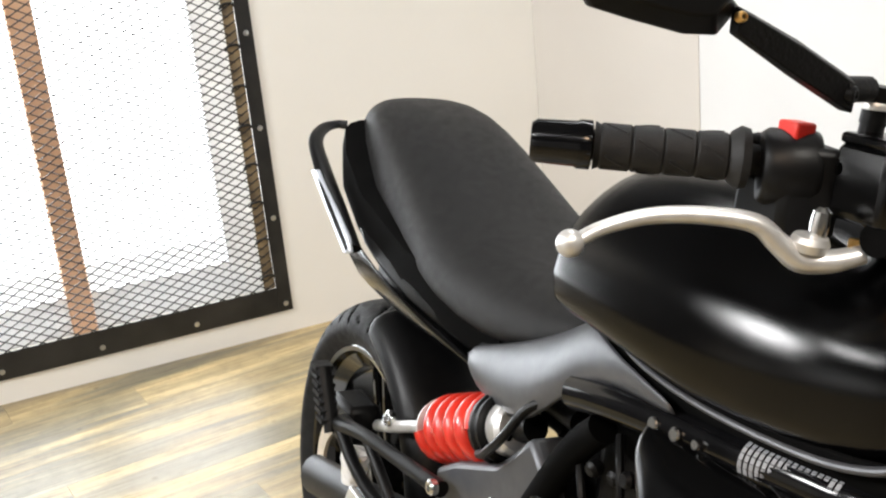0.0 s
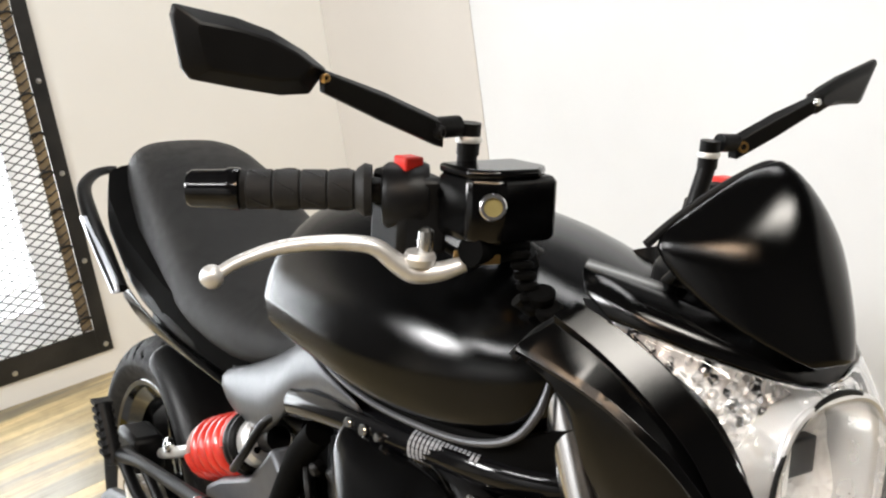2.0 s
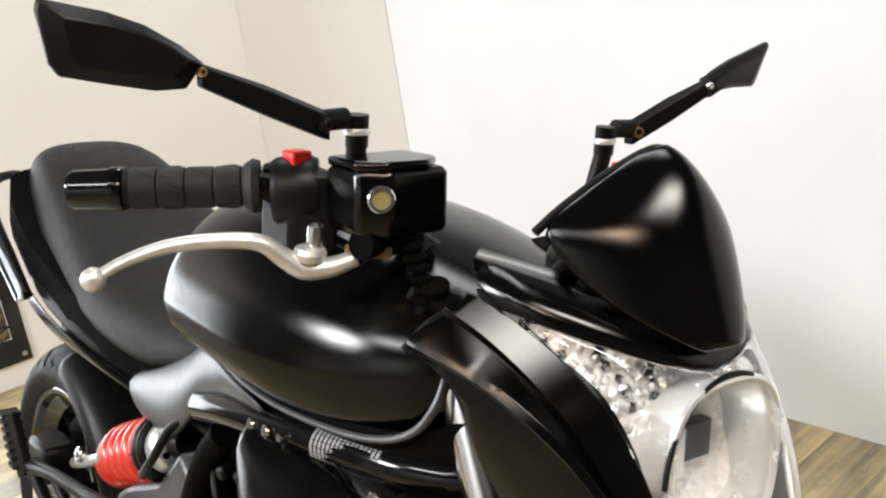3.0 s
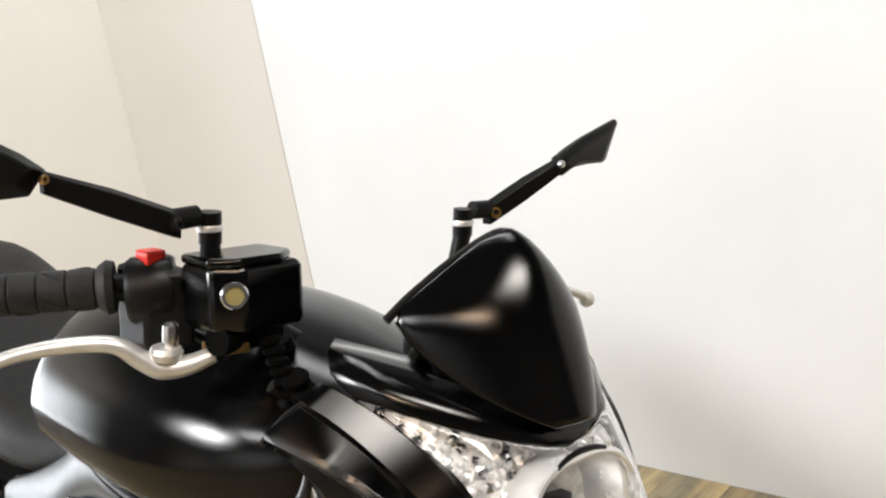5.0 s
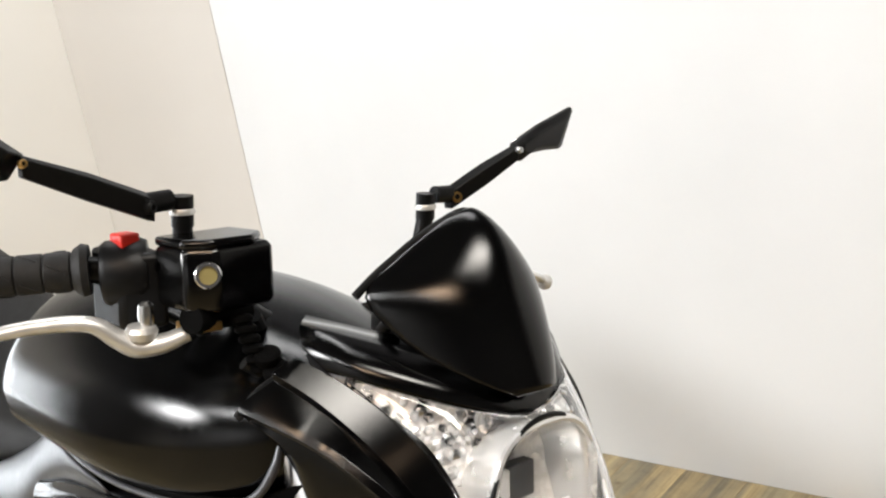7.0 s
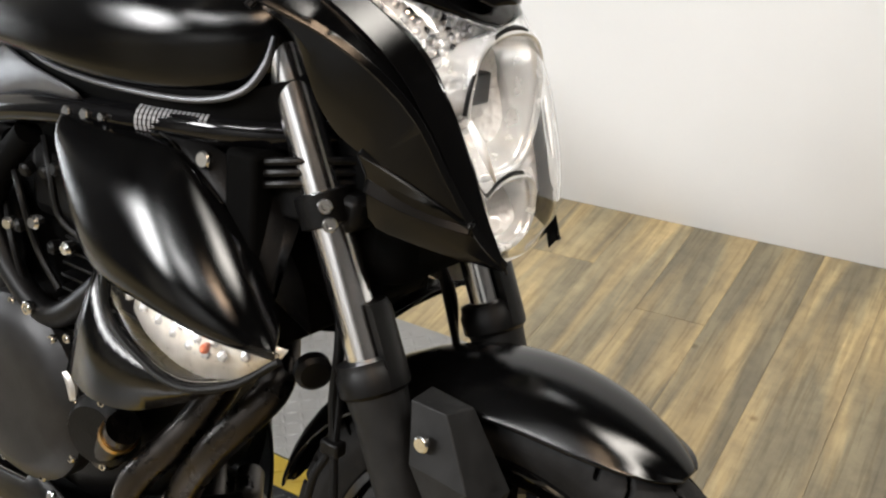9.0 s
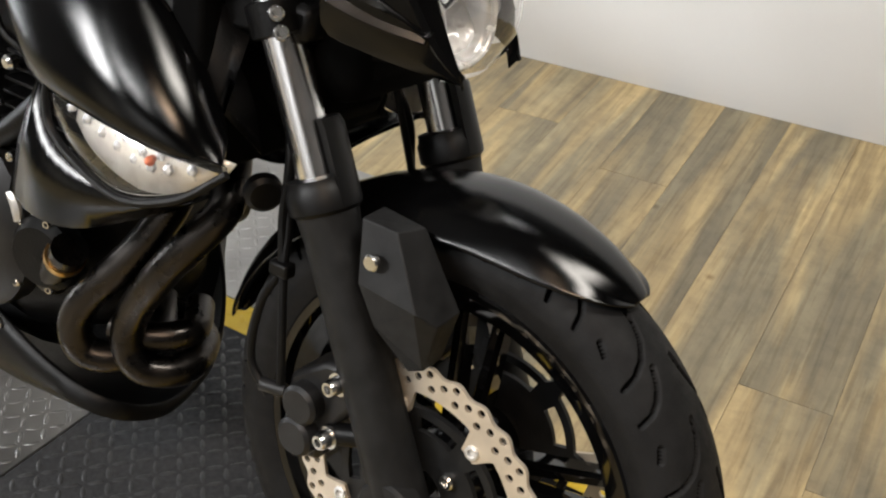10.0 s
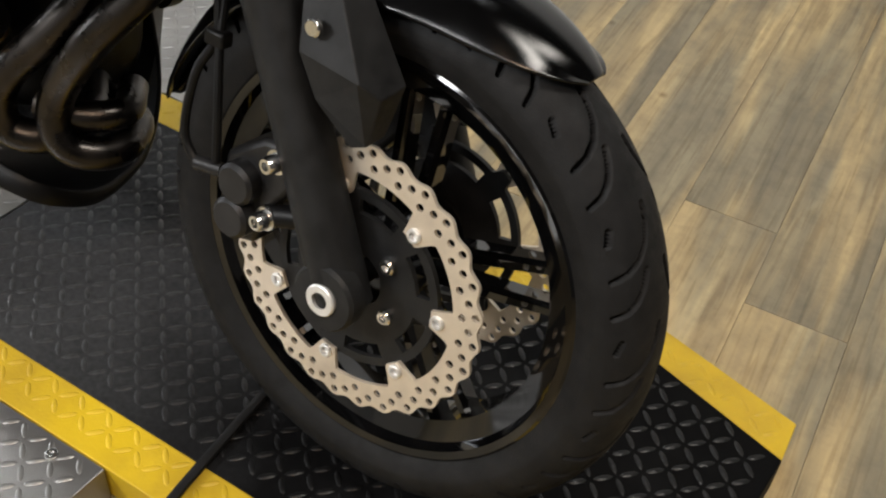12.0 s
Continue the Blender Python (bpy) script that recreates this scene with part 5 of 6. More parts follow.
        rings.append([bm.verts.new(c + Vector((px * grow, -side * py * grow, 0))) for px, py in w])
    ring_faces(bm, rings)
    if side > 0:
        bm.free()
    else:
        mc = part("brake_reservoir", bm, "satin", bike, "black brake fluid reservoir with a round sight glass", bevel=0.005)
        part("reservoir_lid", prism([(-0.350, side * 0.106), (-0.308, side * 0.103), (-0.288, side * 0.124), (-0.290, side * 0.162), (-0.306, side * 0.181), (-0.350, side * 0.180)], 2, 1.055, 1.063), "satin", mc, bevel=0.003)
        sgt = part("sight_ring", lathe([(0, 0.0108), (0.006, 0.0108), (0.007, 0.0098), (0.007, 0.0075), (0.004, 0.0075), (0.004, 0)], (-0.292, -0.167, 1.035), (0.86, -0.45, 0.1), 28), "chrome", mc)
        part("sight_glass", lathe([(0, 0.0074), (0.0052, 0.0074), (0.0056, 0)], (-0.292, -0.167, 1.035), (0.86, -0.45, 0.1), 24), "sight", sgt, "yellowish fluid behind the sight glass")
        part("cylinder", tube([(-0.306, side * 0.176, 0.998), (-0.330, side * 0.110, 0.992)], 0.012, 16, 1), "void", mc)
        for k in range(6):
            part("boot_ring", lathe([(0, 0.007), (0.002, 0.0095), (0.005, 0.0095), (0.007, 0.007)], Vector((-0.300, side * 0.132, 0.996)) + Vector((0.002, side * -0.002, -0.0085)) * k, (0.1, 0, -1), 16), "void", mc)
    # lever
    lv = part("brake_lever" if side < 0 else "clutch_lever", tube([(-0.388, side * 0.353, 0.979 + DZ), (-0.386, side * 0.335, 0.988 + DZ), (-0.380, side * 0.305, 0.997 + DZ), (-0.366, side * 0.272, 1.001 + DZ), (-0.351, side * 0.240, 0.999 + DZ), (-0.344, side * 0.222, 0.986 + DZ), (-0.338, side * 0.208, 0.977 + DZ), (-0.328, side * 0.190, 0.978 + DZ), (-0.318, side * 0.172, 0.985 + DZ)], [0.0055, 0.0058, 0.0066, 0.0072, 0.0080, 0.0095, 0.0105, 0.0095, 0.0075], 14, 5, flat=0.85), "alloy", bike, "bare alloy hand lever with a ball end")
    part("lever_ball", lathe([(0.0095 * -math.cos(math.pi * k / 10), 0.0095 * math.sin(math.pi * k / 10)) for k in range(11)], (-0.389, side * 0.357, 0.977 + DZ), (0, side, -0.2), 18), "alloy", lv)
    part("adjuster", lathe([(0, 0.0125), (0.006, 0.0135), (0.010, 0.0115), (0.011, 0)], (-0.336, side * 0.204, 0.984 + DZ), (0.1, 0, 1), 14), "alloy", lv)
    part("adjuster_knob", lathe([(0, 0.0062), (0.008, 0.007), (0.017, 0.0062), (0.020, 0.003), (0.020, 0)], (-0.334, side * 0.200, 0.994 + DZ), (0.05, 0, 1), 14), "bolt", lv)
    part("pivot_tab", prism([(-0.330, side * 0.176), (-0.305, side * 0.172), (-0.300, side * 0.150), (-0.325, side * 0.150)], 2, 0.986 + DZ, 0.994 + DZ), "brass", lv, bevel=0.001)

# mirrors
for side in (-1, 1):
    b = Vector((-0.350, -0.152, 1.068)) if side < 0 else Vector((-0.340, 0.117, 1.046))
    mir = part("mirror", tube([b, b + Vector((0.002, 0, 0.026))], 0.0095, 16, 1), "dark", bike, "angular black mirror on a slim arm")
    if side < 0:
        part("stem", tube([b + Vector((0, 0, 0.004)), b + Vector((-0.004, 0, -0.055))], 0.0085, 14, 1), "dark", mir)
    else:
        part("stem", tube([b + Vector((0.001, 0, 0.004)), b + Vector((-0.006, -0.012, -0.055))], 0.0085, 14, 1), "dark", mir)
    part("collar", lathe([(0, 0.0108), (0.003, 0.0112), (0.005, 0.0104)], b + Vector((0.001, 0, 0.010)), (0, 0, 1), 18), "alloy", mir)
    part("knuckle", tube([b + Vector((0.002, side * 0.012, 0.0235)), b + Vector((0.004, side * 0.040, 0.0225))], 0.0088, 14, 1), "dark", mir)
    bolt(mir, b + Vector((0.008, side * 0.036, 0.020)), (1, side * -0.5, 0), 0.006, 0.006, "brass" if side > 0 else "dark")
    j = Vector((-0.342, -0.290, 1.131)) if side < 0 else Vector((-0.300, 0.209, 1.111))
    part("arm", loft([[p + Vector((dx, 0, dz)) * k for dx, dz in ((-0.006, -0.0145), (0.006, -0.0145), (0.008, 0.004), (0.0, 0.0085), (-0.007, 0.004))] for p, k in ((b + Vector((0.003, side * 0.030, 0.022)), 1.0), (j * 0.5 + (b + Vector((0.003, side * 0.030, 0.022))) * 0.5 + Vector((0, 0, 0.001)), 1.0), (j, 0.75))]), "dark", mir, bevel=0.001)
    bolt(mir, j + Vector((0.003, 0, -0.001)), (1, 0, 0.2), 0.0036, 0.005, "brass" if side < 0 else "bolt")
    ol = [(0.283, 1.136), (0.300, 1.149), (0.325, 1.163), (0.352, 1.172), (0.394, 1.180), (0.396, 1.172), (0.389, 1.136), (0.383, 1.128), (0.350, 1.122), (0.318, 1.117), (0.296, 1.118)]
    x0, lean, cy, cz, cx = -0.344, 0.12, 0.345, 1.148, 0.012
    if side > 0:
        # seen almost along its face
        ol = [(0.203, 1.105), (0.207, 1.117), (0.228, 1.126), (0.251, 1.135), (0.306, 1.151), (0.308, 1.147), (0.288, 1.110), (0.283, 1.107), (0.255, 1.107), (0.232, 1.105), (0.216, 1.098)]
        x0, lean, cy, cz, cx = -0.302, 0.05, 0.250, 1.119, 0.006
    bm = bmesh.new()
    back = [bm.verts.new((x0 - 0.006 - lean * (yy - 0.25), side * yy, zz)) for yy, zz in ol]
    mid = [bm.verts.new((x0 - lean * (yy - 0.25), side * yy, zz)) for yy, zz in ol]
    fr = [bm.verts.new((x0 + cx - lean * (yy - 0.25), side * (cy + (yy - cy) * 0.72), cz + (zz - cz) * 0.62)) for yy, zz in ol]
    ring_faces(bm, [back, mid, fr])
    part("mirror_head", bm, "plastic", mir, bevel=0.0015, angle=20)
    bm = bmesh.new()
    bm.faces.new([bm.verts.new((x0 - 0.0075 - lean * (yy - 0.25), side * (cy + (yy - cy) * 0.94), cz + (zz - cz) * 0.92)) for yy, zz in ol])
    part("mirror_glass", bm, "mirror", mir, solid=0.001)
# cables and clamps round the steering head
for pts, r in (([(-0.330, -0.10, 0.985), (-0.345, -0.075, 0.955), (-0.370, -0.035, 0.940), (-0.372, 0.0, 0.955), (-0.35, 0.03, 0.95)], 0.0075), ([(-0.300, -0.132, 0.955), (-0.295, -0.115, 0.94), (-0.285, -0.09, 0.90), (-0.26, -0.06, 0.84)], 0.006), ([(-0.41, -0.17, 1.0), (-0.37, -0.12, 0.965), (-0.31, -0.09, 0.93), (-0.26, -0.07, 0.86)], 0.0045), ([(-0.41, 0.17, 1.0), (-0.37, 0.12, 0.965), (-0.31, 0.09, 0.93), (-0.26, 0.07, 0.86)], 0.0045)):
    part("cable", tube(pts, r, 10), "plastic", bike)
part("cable_clamp", box(-0.362, -0.336, -0.020, 0.012, 0.940, 0.975), "dark", bike, bevel=0.004)
for k in range(3):
    part("ignition_ring", lathe([(0, 0.009), (0.004, 0.0115), (0.010, 0.0115), (0.012, 0.009)], (-0.285 + 0.006 * k, -0.118 + 0.004 * k, 0.955 - 0.012 * k), (0.3, -0.3, 0.9), 18), "void", bike)


# radiator shrouds with the indicators
def strip(lines, side):
    return [[(q.x, side * q.y, q.z) for q in smoothed(l, 4)] for l in lines]


for side in (-1, 1):
    sh = part("radiator_shroud", loft(strip((
        [(-0.525, 0.156, 0.785), (-0.445, 0.159, 0.782), (-0.362, 0.158, 0.782), (-0.302, 0.150, 0.742), (-0.258, 0.140, 0.692), (-0.238, 0.134, 0.645)],
        [(-0.520, 0.172, 0.778), (-0.455, 0.184, 0.765), (-0.350, 0.190, 0.752), (-0.285, 0.184, 0.714), (-0.230, 0.172, 0.668), (-0.206, 0.154, 0.630)],
        [(-0.512, 0.184, 0.762), (-0.462, 0.202, 0.738), (-0.385, 0.216, 0.705), (-0.298, 0.218, 0.678), (-0.236, 0.204, 0.645), (-0.196, 0.172, 0.620)],
        [(-0.505, 0.186, 0.744), (-0.470, 0.202, 0.702), (-0.415, 0.216, 0.660), (-0.325, 0.224, 0.646), (-0.250, 0.212, 0.630), (-0.190, 0.180, 0.614)],
        [(-0.500, 0.178, 0.730), (-0.470, 0.190, 0.682), (-0.425, 0.203, 0.638), (-0.330, 0.212, 0.632), (-0.255, 0.204, 0.620), (-0.190, 0.176, 0.610)]), side), closed=False), "satin", bike, "satin black radiator shroud", solid=0.004, subsurf=1)
    part("shroud_inner", loft(strip((
        [(-0.430, 0.157, 0.800), (-0.345, 0.148, 0.792), (-0.280, 0.130, 0.765), (-0.230, 0.110, 0.720)],
        [(-0.362, 0.157, 0.782), (-0.302, 0.149, 0.742), (-0.258, 0.139, 0.692), (-0.238, 0.133, 0.645)],
        [(-0.290, 0.125, 0.735), (-0.250, 0.115, 0.700), (-0.225, 0.108, 0.66), (-0.222, 0.095, 0.600)]), side), closed=False), "dark", sh, solid=0.003)
    # lower panel below the indicator
    part("shroud_lower", loft(strip((
        [(-0.440, 0.186, 0.640), (-0.405, 0.206, 0.596), (-0.350, 0.210, 0.570), (-0.285, 0.206, 0.560), (-0.235, 0.190, 0.574)],
        [(-0.470, 0.192, 0.560), (-0.430, 0.205, 0.530), (-0.370, 0.206, 0.525), (-0.310, 0.196, 0.535), (-0.262, 0.176, 0.556)],
        [(-0.510, 0.178, 0.486), (-0.455, 0.190, 0.478), (-0.392, 0.188, 0.486), (-0.330, 0.172, 0.512), (-0.275, 0.15, 0.545)],
        [(-0.500, 0.120, 0.478), (-0.44, 0.13, 0.470), (-0.39, 0.13, 0.478), (-0.330, 0.12, 0.505), (-0.275, 0.11, 0.54)]), side), closed=False), "satin", sh, solid=0.004)
    ind = part("indicator", loft(strip((
        [(-0.394, 0.206, 0.650), (-0.350, 0.212, 0.640), (-0.285, 0.210, 0.632), (-0.225, 0.196, 0.628), (-0.184, 0.176, 0.620)],
        [(-0.392, 0.212, 0.628), (-0.348, 0.222, 0.608), (-0.288, 0.224, 0.600), (-0.228, 0.210, 0.602), (-0.186, 0.180, 0.614)],
        [(-0.384, 0.208, 0.604), (-0.345, 0.213, 0.582), (-0.286, 0.212, 0.566), (-0.232, 0.196, 0.580), (-0.192, 0.178, 0.606)]), side), closed=False), "lens", sh, "clear turn indicator lens", solid=0.002, subsurf=1)
    part("indicator_reflector", loft(strip((
        [(-0.388, 0.192, 0.645), (-0.350, 0.196, 0.636), (-0.285, 0.194, 0.628), (-0.225, 0.180, 0.624), (-0.188, 0.164, 0.618)],
        [(-0.380, 0.190, 0.606), (-0.345, 0.194, 0.584), (-0.286, 0.192, 0.570), (-0.232, 0.178, 0.584), (-0.194, 0.166, 0.608)]), side), closed=False), "indicator_shell", ind, solid=0.002)
    for k in range(16):
        part("reflector_stud", lathe([(0, 0.0062), (0.003, 0.005), (0.0055, 0)], (-0.378 + 0.0108 * k, side * (0.197 - 0.0006 * k - 0.012 * max(0, k - 12) / 3), 0.622 - 0.0032 * min(k, 9) + 0.013 * (k % 2) + 0.002 * max(0, k - 9)), (0.1, side, 0.1), 6), "bowl", ind, smooth=False)
    part("indicator_bulb", lathe([(-0.006, 0.002), (-0.004, 0.004), (0.002, 0.005), (0.006, 0.003), (0.008, 0)], (-0.262, side * 0.200, 0.606), (0.4, side, 0), 16), "amber", ind, "amber bulb")
    part("indicator_frame", tube([(-0.396, side * 0.208, 0.655), (-0.400, side * 0.210, 0.628), (-0.390, side * 0.212, 0.600), (-0.350, side * 0.215, 0.578), (-0.288, side * 0.214, 0.562), (-0.230, side * 0.197, 0.577), (-0.186, side * 0.178, 0.612)], 0.0045, 10, 5), "plastic", ind)
    bolt(bike, (-0.319, side * 0.150, 0.772), (0.1, side, 0.1), 0.009, 0.007, socket=False)

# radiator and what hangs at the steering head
# radiator and fan coloured near-black, for the shade they sit in
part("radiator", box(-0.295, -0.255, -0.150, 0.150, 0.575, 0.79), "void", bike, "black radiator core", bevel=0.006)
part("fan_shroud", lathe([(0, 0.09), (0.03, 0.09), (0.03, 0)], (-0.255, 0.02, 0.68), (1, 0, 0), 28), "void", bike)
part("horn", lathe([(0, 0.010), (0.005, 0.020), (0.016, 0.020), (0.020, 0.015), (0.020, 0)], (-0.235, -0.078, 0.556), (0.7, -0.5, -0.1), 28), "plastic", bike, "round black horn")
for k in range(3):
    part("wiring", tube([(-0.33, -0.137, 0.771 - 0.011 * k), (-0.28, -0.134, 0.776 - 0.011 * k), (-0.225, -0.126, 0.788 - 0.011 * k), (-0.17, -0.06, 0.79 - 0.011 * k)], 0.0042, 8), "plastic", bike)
# blank near-black boxes in place of the shade behind the fork
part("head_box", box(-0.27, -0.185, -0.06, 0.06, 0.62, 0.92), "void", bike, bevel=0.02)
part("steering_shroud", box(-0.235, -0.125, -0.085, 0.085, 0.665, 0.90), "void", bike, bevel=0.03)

# frame
for side in (-1, 1):
    part("frame_tube", tube([(-0.660, side * 0.148, 0.752), (-0.610, side * 0.150, 0.764), (-0.555, side * 0.150, 0.774), (-0.500, side * 0.148, 0.781), (-0.400, side * 0.142, 0.792), (-0.312, side * 0.130, 0.800), (-0.245, side * 0.095, 0.805), (-0.20, side * 0.04, 0.81)], 0.0185, 18, 6), "gloss", bike, "gloss black frame tube")
    # this tube is coloured near-black so it sinks into shade
    part("frame_tube", tube([(-0.61, side * 0.148, 0.735), (-0.655, side * 0.148, 0.690), (-0.72, side * 0.142, 0.60), (-0.79, side * 0.135, 0.50), (-0.83, side * 0.13, 0.42)], 0.0165, 16, 6), "void", bike)
    part("frame_tube", tube([(-0.245, side * 0.08, 0.73), (-0.35, side * 0.13, 0.69), (-0.47, side * 0.145, 0.60), (-0.575, side * 0.148, 0.522), (-0.66, side * 0.148, 0.56), (-0.70, side * 0.145, 0.62)], 0.0155, 16, 6), "dark", bike)
    part("frame_tube", tube([(-0.70, side * 0.11, 0.70), (-0.90, side * 0.10, 0.70), (-1.2, side * 0.085, 0.73)], 0.015, 14, 4), "dark", bike)
    for px, pz in ((-0.513, 0.781), (-0.483, 0.784), (-0.455, 0.787)):
        bolt(bike, (px, side * 0.163, pz), (0.05, side, 0.1), 0.0065 if px < -0.46 else 0.005, 0.007, socket=False)
    bolt(bike, (-0.599, side * 0.162, 0.528), (0, side, 0), 0.009, 0.008)
    bolt(bike, (-0.53, side * 0.160, 0.512), (0, side, 0), 0.006, 0.006)
    if side < 0:
        # worn print along the tube: unreadable, as short bars
        for k in range(16):
            u = (k + 0.5) / 16
            for row in range(5):
                a = radians(-18 + 17 * row)
                c = Vector((-0.412 + 0.092 * u, -0.1428 + 0.012 * u - 0.0189 * math.cos(a), 0.7915 + 0.009 * u + 0.0189 * math.sin(a)))
                n, t = Vector((0, -math.cos(a), math.sin(a))), Vector((0, math.sin(a), math.cos(a)))
                bm = bmesh.new()
                bm.faces.new([bm.verts.new(c + n * 0.0006 + Vector((1, 0.15, 0.1)) * (0.0019 * i) + t * (0.0026 * j)) for i, j in ((-1, -1), (1, -1), (1, 1), (-1, 1))])
                part("print_bar", bm, "mark", bike, smooth=False, solid=0.0004)

# engine
eng = part("engine", loft([superring(x, 0, z, hy, u, d, 28, 4) for x, z, hy, u, d in ((-0.455, 0.37, 0.07, 0.06, 0.06), (-0.475, 0.375, 0.09, 0.10, 0.10), (-0.56, 0.38, 0.140, 0.14, 0.13), (-0.70, 0.39, 0.140, 0.14, 0.13), (-0.80, 0.42, 0.12, 0.11, 0.10), (-0.83, 0.43, 0.09, 0.08, 0.08))]), "dark", bike, "dark grey parallel-twin engine")
part("cylinder_block", loft([[(x + dx, y, z) for x, y in ((-0.57, -0.115), (-0.435, -0.115), (-0.435, 0.085), (-0.57, 0.105))] for dx, z in ((0.0, 0.46), (0.02, 0.60), (0.035, 0.70))]), "dark", eng, bevel=0.012)
for k in range(8):
    z = 0.505 + 0.0165 * k
    part("fin", box(-0.585 + 0.0035 * k, -0.425 + 0.0025 * k, -0.140, 0.088, z, z + 0.004), "dark", eng, bevel=0.0012)
for side in (-1, 1):
    c = part("clutch_cover" if side < 0 else "alternator_cover", lathe([(0, 0.125), (0.022, 0.122), (0.034, 0.108), (0.040, 0.09), (0.042, 0.05), (0.042, 0)], (-0.640, side * 0.132, 0.405), (0, side, 0), 48), "castgrey", eng, "round cast engine cover")
    for k in range(9):
        a = 2 * math.pi * k / 9 + 0.2
        bolt(c, (-0.640 + 0.116 * math.cos(a), side * 0.152, 0.405 + 0.116 * math.sin(a)), (0, side, 0), 0.0065, 0.008)
    part("cover_cap", lathe([(0, 0.030), (0.008, 0.030), (0.012, 0.026), (0.012, 0.02), (0.009, 0.0)], (-0.555, side * 0.150, 0.44), (0, side, 0), 28), "alloy", eng, "round alloy cap")
    c2 = part("water_pump", lathe([(0, 0.048), (0.02, 0.046), (0.030, 0.036), (0.032, 0)], (-0.500, side * 0.130, 0.400), (0.2, side, 0), 28), "dark", eng)
    for k in range(5):
        a = 2 * math.pi * k / 5
        bolt(c2, (-0.500 + 0.044 * math.cos(a), side * 0.146, 0.400 + 0.044 * math.sin(a)), (0.2, side, 0), 0.0055, 0.008)
part("oil_filter", tube([(-0.500, -0.135, 0.362), (-0.448, -0.150, 0.425)], 0.021, 20, 1), "header", eng, "small tinted metal cylinder")
part("oil_filter_band", lathe([(0, 0.0235), (0.008, 0.0235)], (-0.465, -0.145, 0.405), (0.64, -0.18, 0.75), 20), "brass", eng)
part("throttle_body", box(-0.66, -0.56, -0.12, 0.12, 0.62, 0.74), "dark", eng, bevel=0.02)
# near-black box added to close the engine's gaps as shade would
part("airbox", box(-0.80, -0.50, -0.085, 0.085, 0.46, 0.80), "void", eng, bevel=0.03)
random.seed(11)
for k in range(10):
    px, pz = -0.66 + 0.018 * k * 0.8, 0.60 + 0.03 * random.random() + 0.09 * (k % 2)
    part("engine_fitting", lathe([(0, 0.008), (0.010, 0.009), (0.014, 0.006), (0.014, 0)], (px, -0.135 - 0.008 * random.random(), pz), (random.uniform(-0.4, 0.4), -1, random.uniform(-0.4, 0.4)), 10), ("bolt", "dark", "plastic", "dark")[k % 4], eng)
for pts in ([(-0.66, -0.14, 0.70), (-0.62, -0.155, 0.66), (-0.60, -0.15, 0.60), (-0.56, -0.15, 0.56)], [(-0.60, -0.135, 0.73), (-0.57, -0.15, 0.70), (-0.555, -0.15, 0.65), (-0.52, -0.145, 0.63)], [(-0.69, -0.13, 0.64), (-0.65, -0.15, 0.60), (-0.63, -0.15, 0.55), (-0.60, -0.145, 0.50)]):
    part("engine_cable", tube(pts, 0.0042, 8), "plastic", eng)

# exhaust
part("exhaust_pipe", tube([(-0.365, -0.060, 0.545), (-0.352, -0.082, 0.505), (-0.368, -0.100, 0.462), (-0.395, -0.120, 0.417), (-0.432, -0.140, 0.368), (-0.448, -0.146, 0.328), (-0.442, -0.138, 0.292), (-0.415, -0.112, 0.284), (-0.405, -0.06, 0.295), (-0.46, 0.0, 0.30)], 0.0195, 20, 8), "header", bike, "heat-tinted steel exhaust pipe")
part("exhaust_pipe", tube([(-0.310, -0.040, 0.560), (-0.280, -0.080, 0.520), (-0.300, -0.105, 0.478), (-0.334, -0.116, 0.432), (-0.376, -0.120, 0.366), (-0.388, -0.120, 0.318), (-0.372, -0.112, 0.289), (-0.350, -0.085, 0.282), (-0.347, -0.052, 0.285), (-0.38, -0.01, 0.287), (-0.45, 0.0, 0.29)], 0.0195, 20, 8), "header", bike, "heat-tinted steel exhaust pipe")
part("exhaust_pipe", tube([(-0.42, -0.112, 0.324), (-0.375, -0.095, 0.322), (-0.350, -0.055, 0.325), (-0.385, -0.01, 0.327)], 0.0175, 18, 6), "header", bike)
part("belly_pan", loft([smoothed(l, 5) for l in (
    [(-0.620, -0.150, 0.300), (-0.500, -0.142, 0.248), (-0.425, -0.118, 0.222), (-0.402, -0.060, 0.198), (-0.408, 0.00, 0.198), (-0.425, 0.06, 0.222), (-0.445, 0.09, 0.29), (-0.48, 0.10, 0.38)],
    [(-0.640, -0.154, 0.272), (-0.510, -0.146, 0.222), (-0.432, -0.122, 0.197), (-0.408, -0.060, 0.175), (-0.414, 0.00, 0.175), (-0.430, 0.064, 0.202), (-0.450, 0.096, 0.28), (-0.485, 0.106, 0.38)],
    [(-0.80, -0.150, 0.250), (-0.64, -0.140, 0.195), (-0.55, -0.11, 0.170), (-0.50, -0.05, 0.155), (-0.49, 0.02, 0.155), (-0.50, 0.09, 0.175), (-0.50, 0.135, 0.26), (-0.50, 0.146, 0.36)],
    [(-0.98, -0.130, 0.25), (-0.85, -0.120, 0.20), (-0.78, -0.09, 0.175), (-0.76, -0.04, 0.165), (-0.76, 0.02, 0.165), (-0.76, 0.08, 0.18), (-0.76, 0.12, 0.25), (-0.76, 0.13, 0.33)])], closed=False), "plastic", bike, "black belly pan", solid=0.005)
bolt(bike, (-0.585, -0.150, 0.272), (0, -1, 0), 0.0085, 0.007, socket=False)
part("silencer", tube([(-0.50, 0.0, 0.25), (-0.62, -0.02, 0.24), (-0.85, -0.06, 0.25)], [0.05, 0.075, 0.07], 24, 5, flat=0.75), "dark", bike)

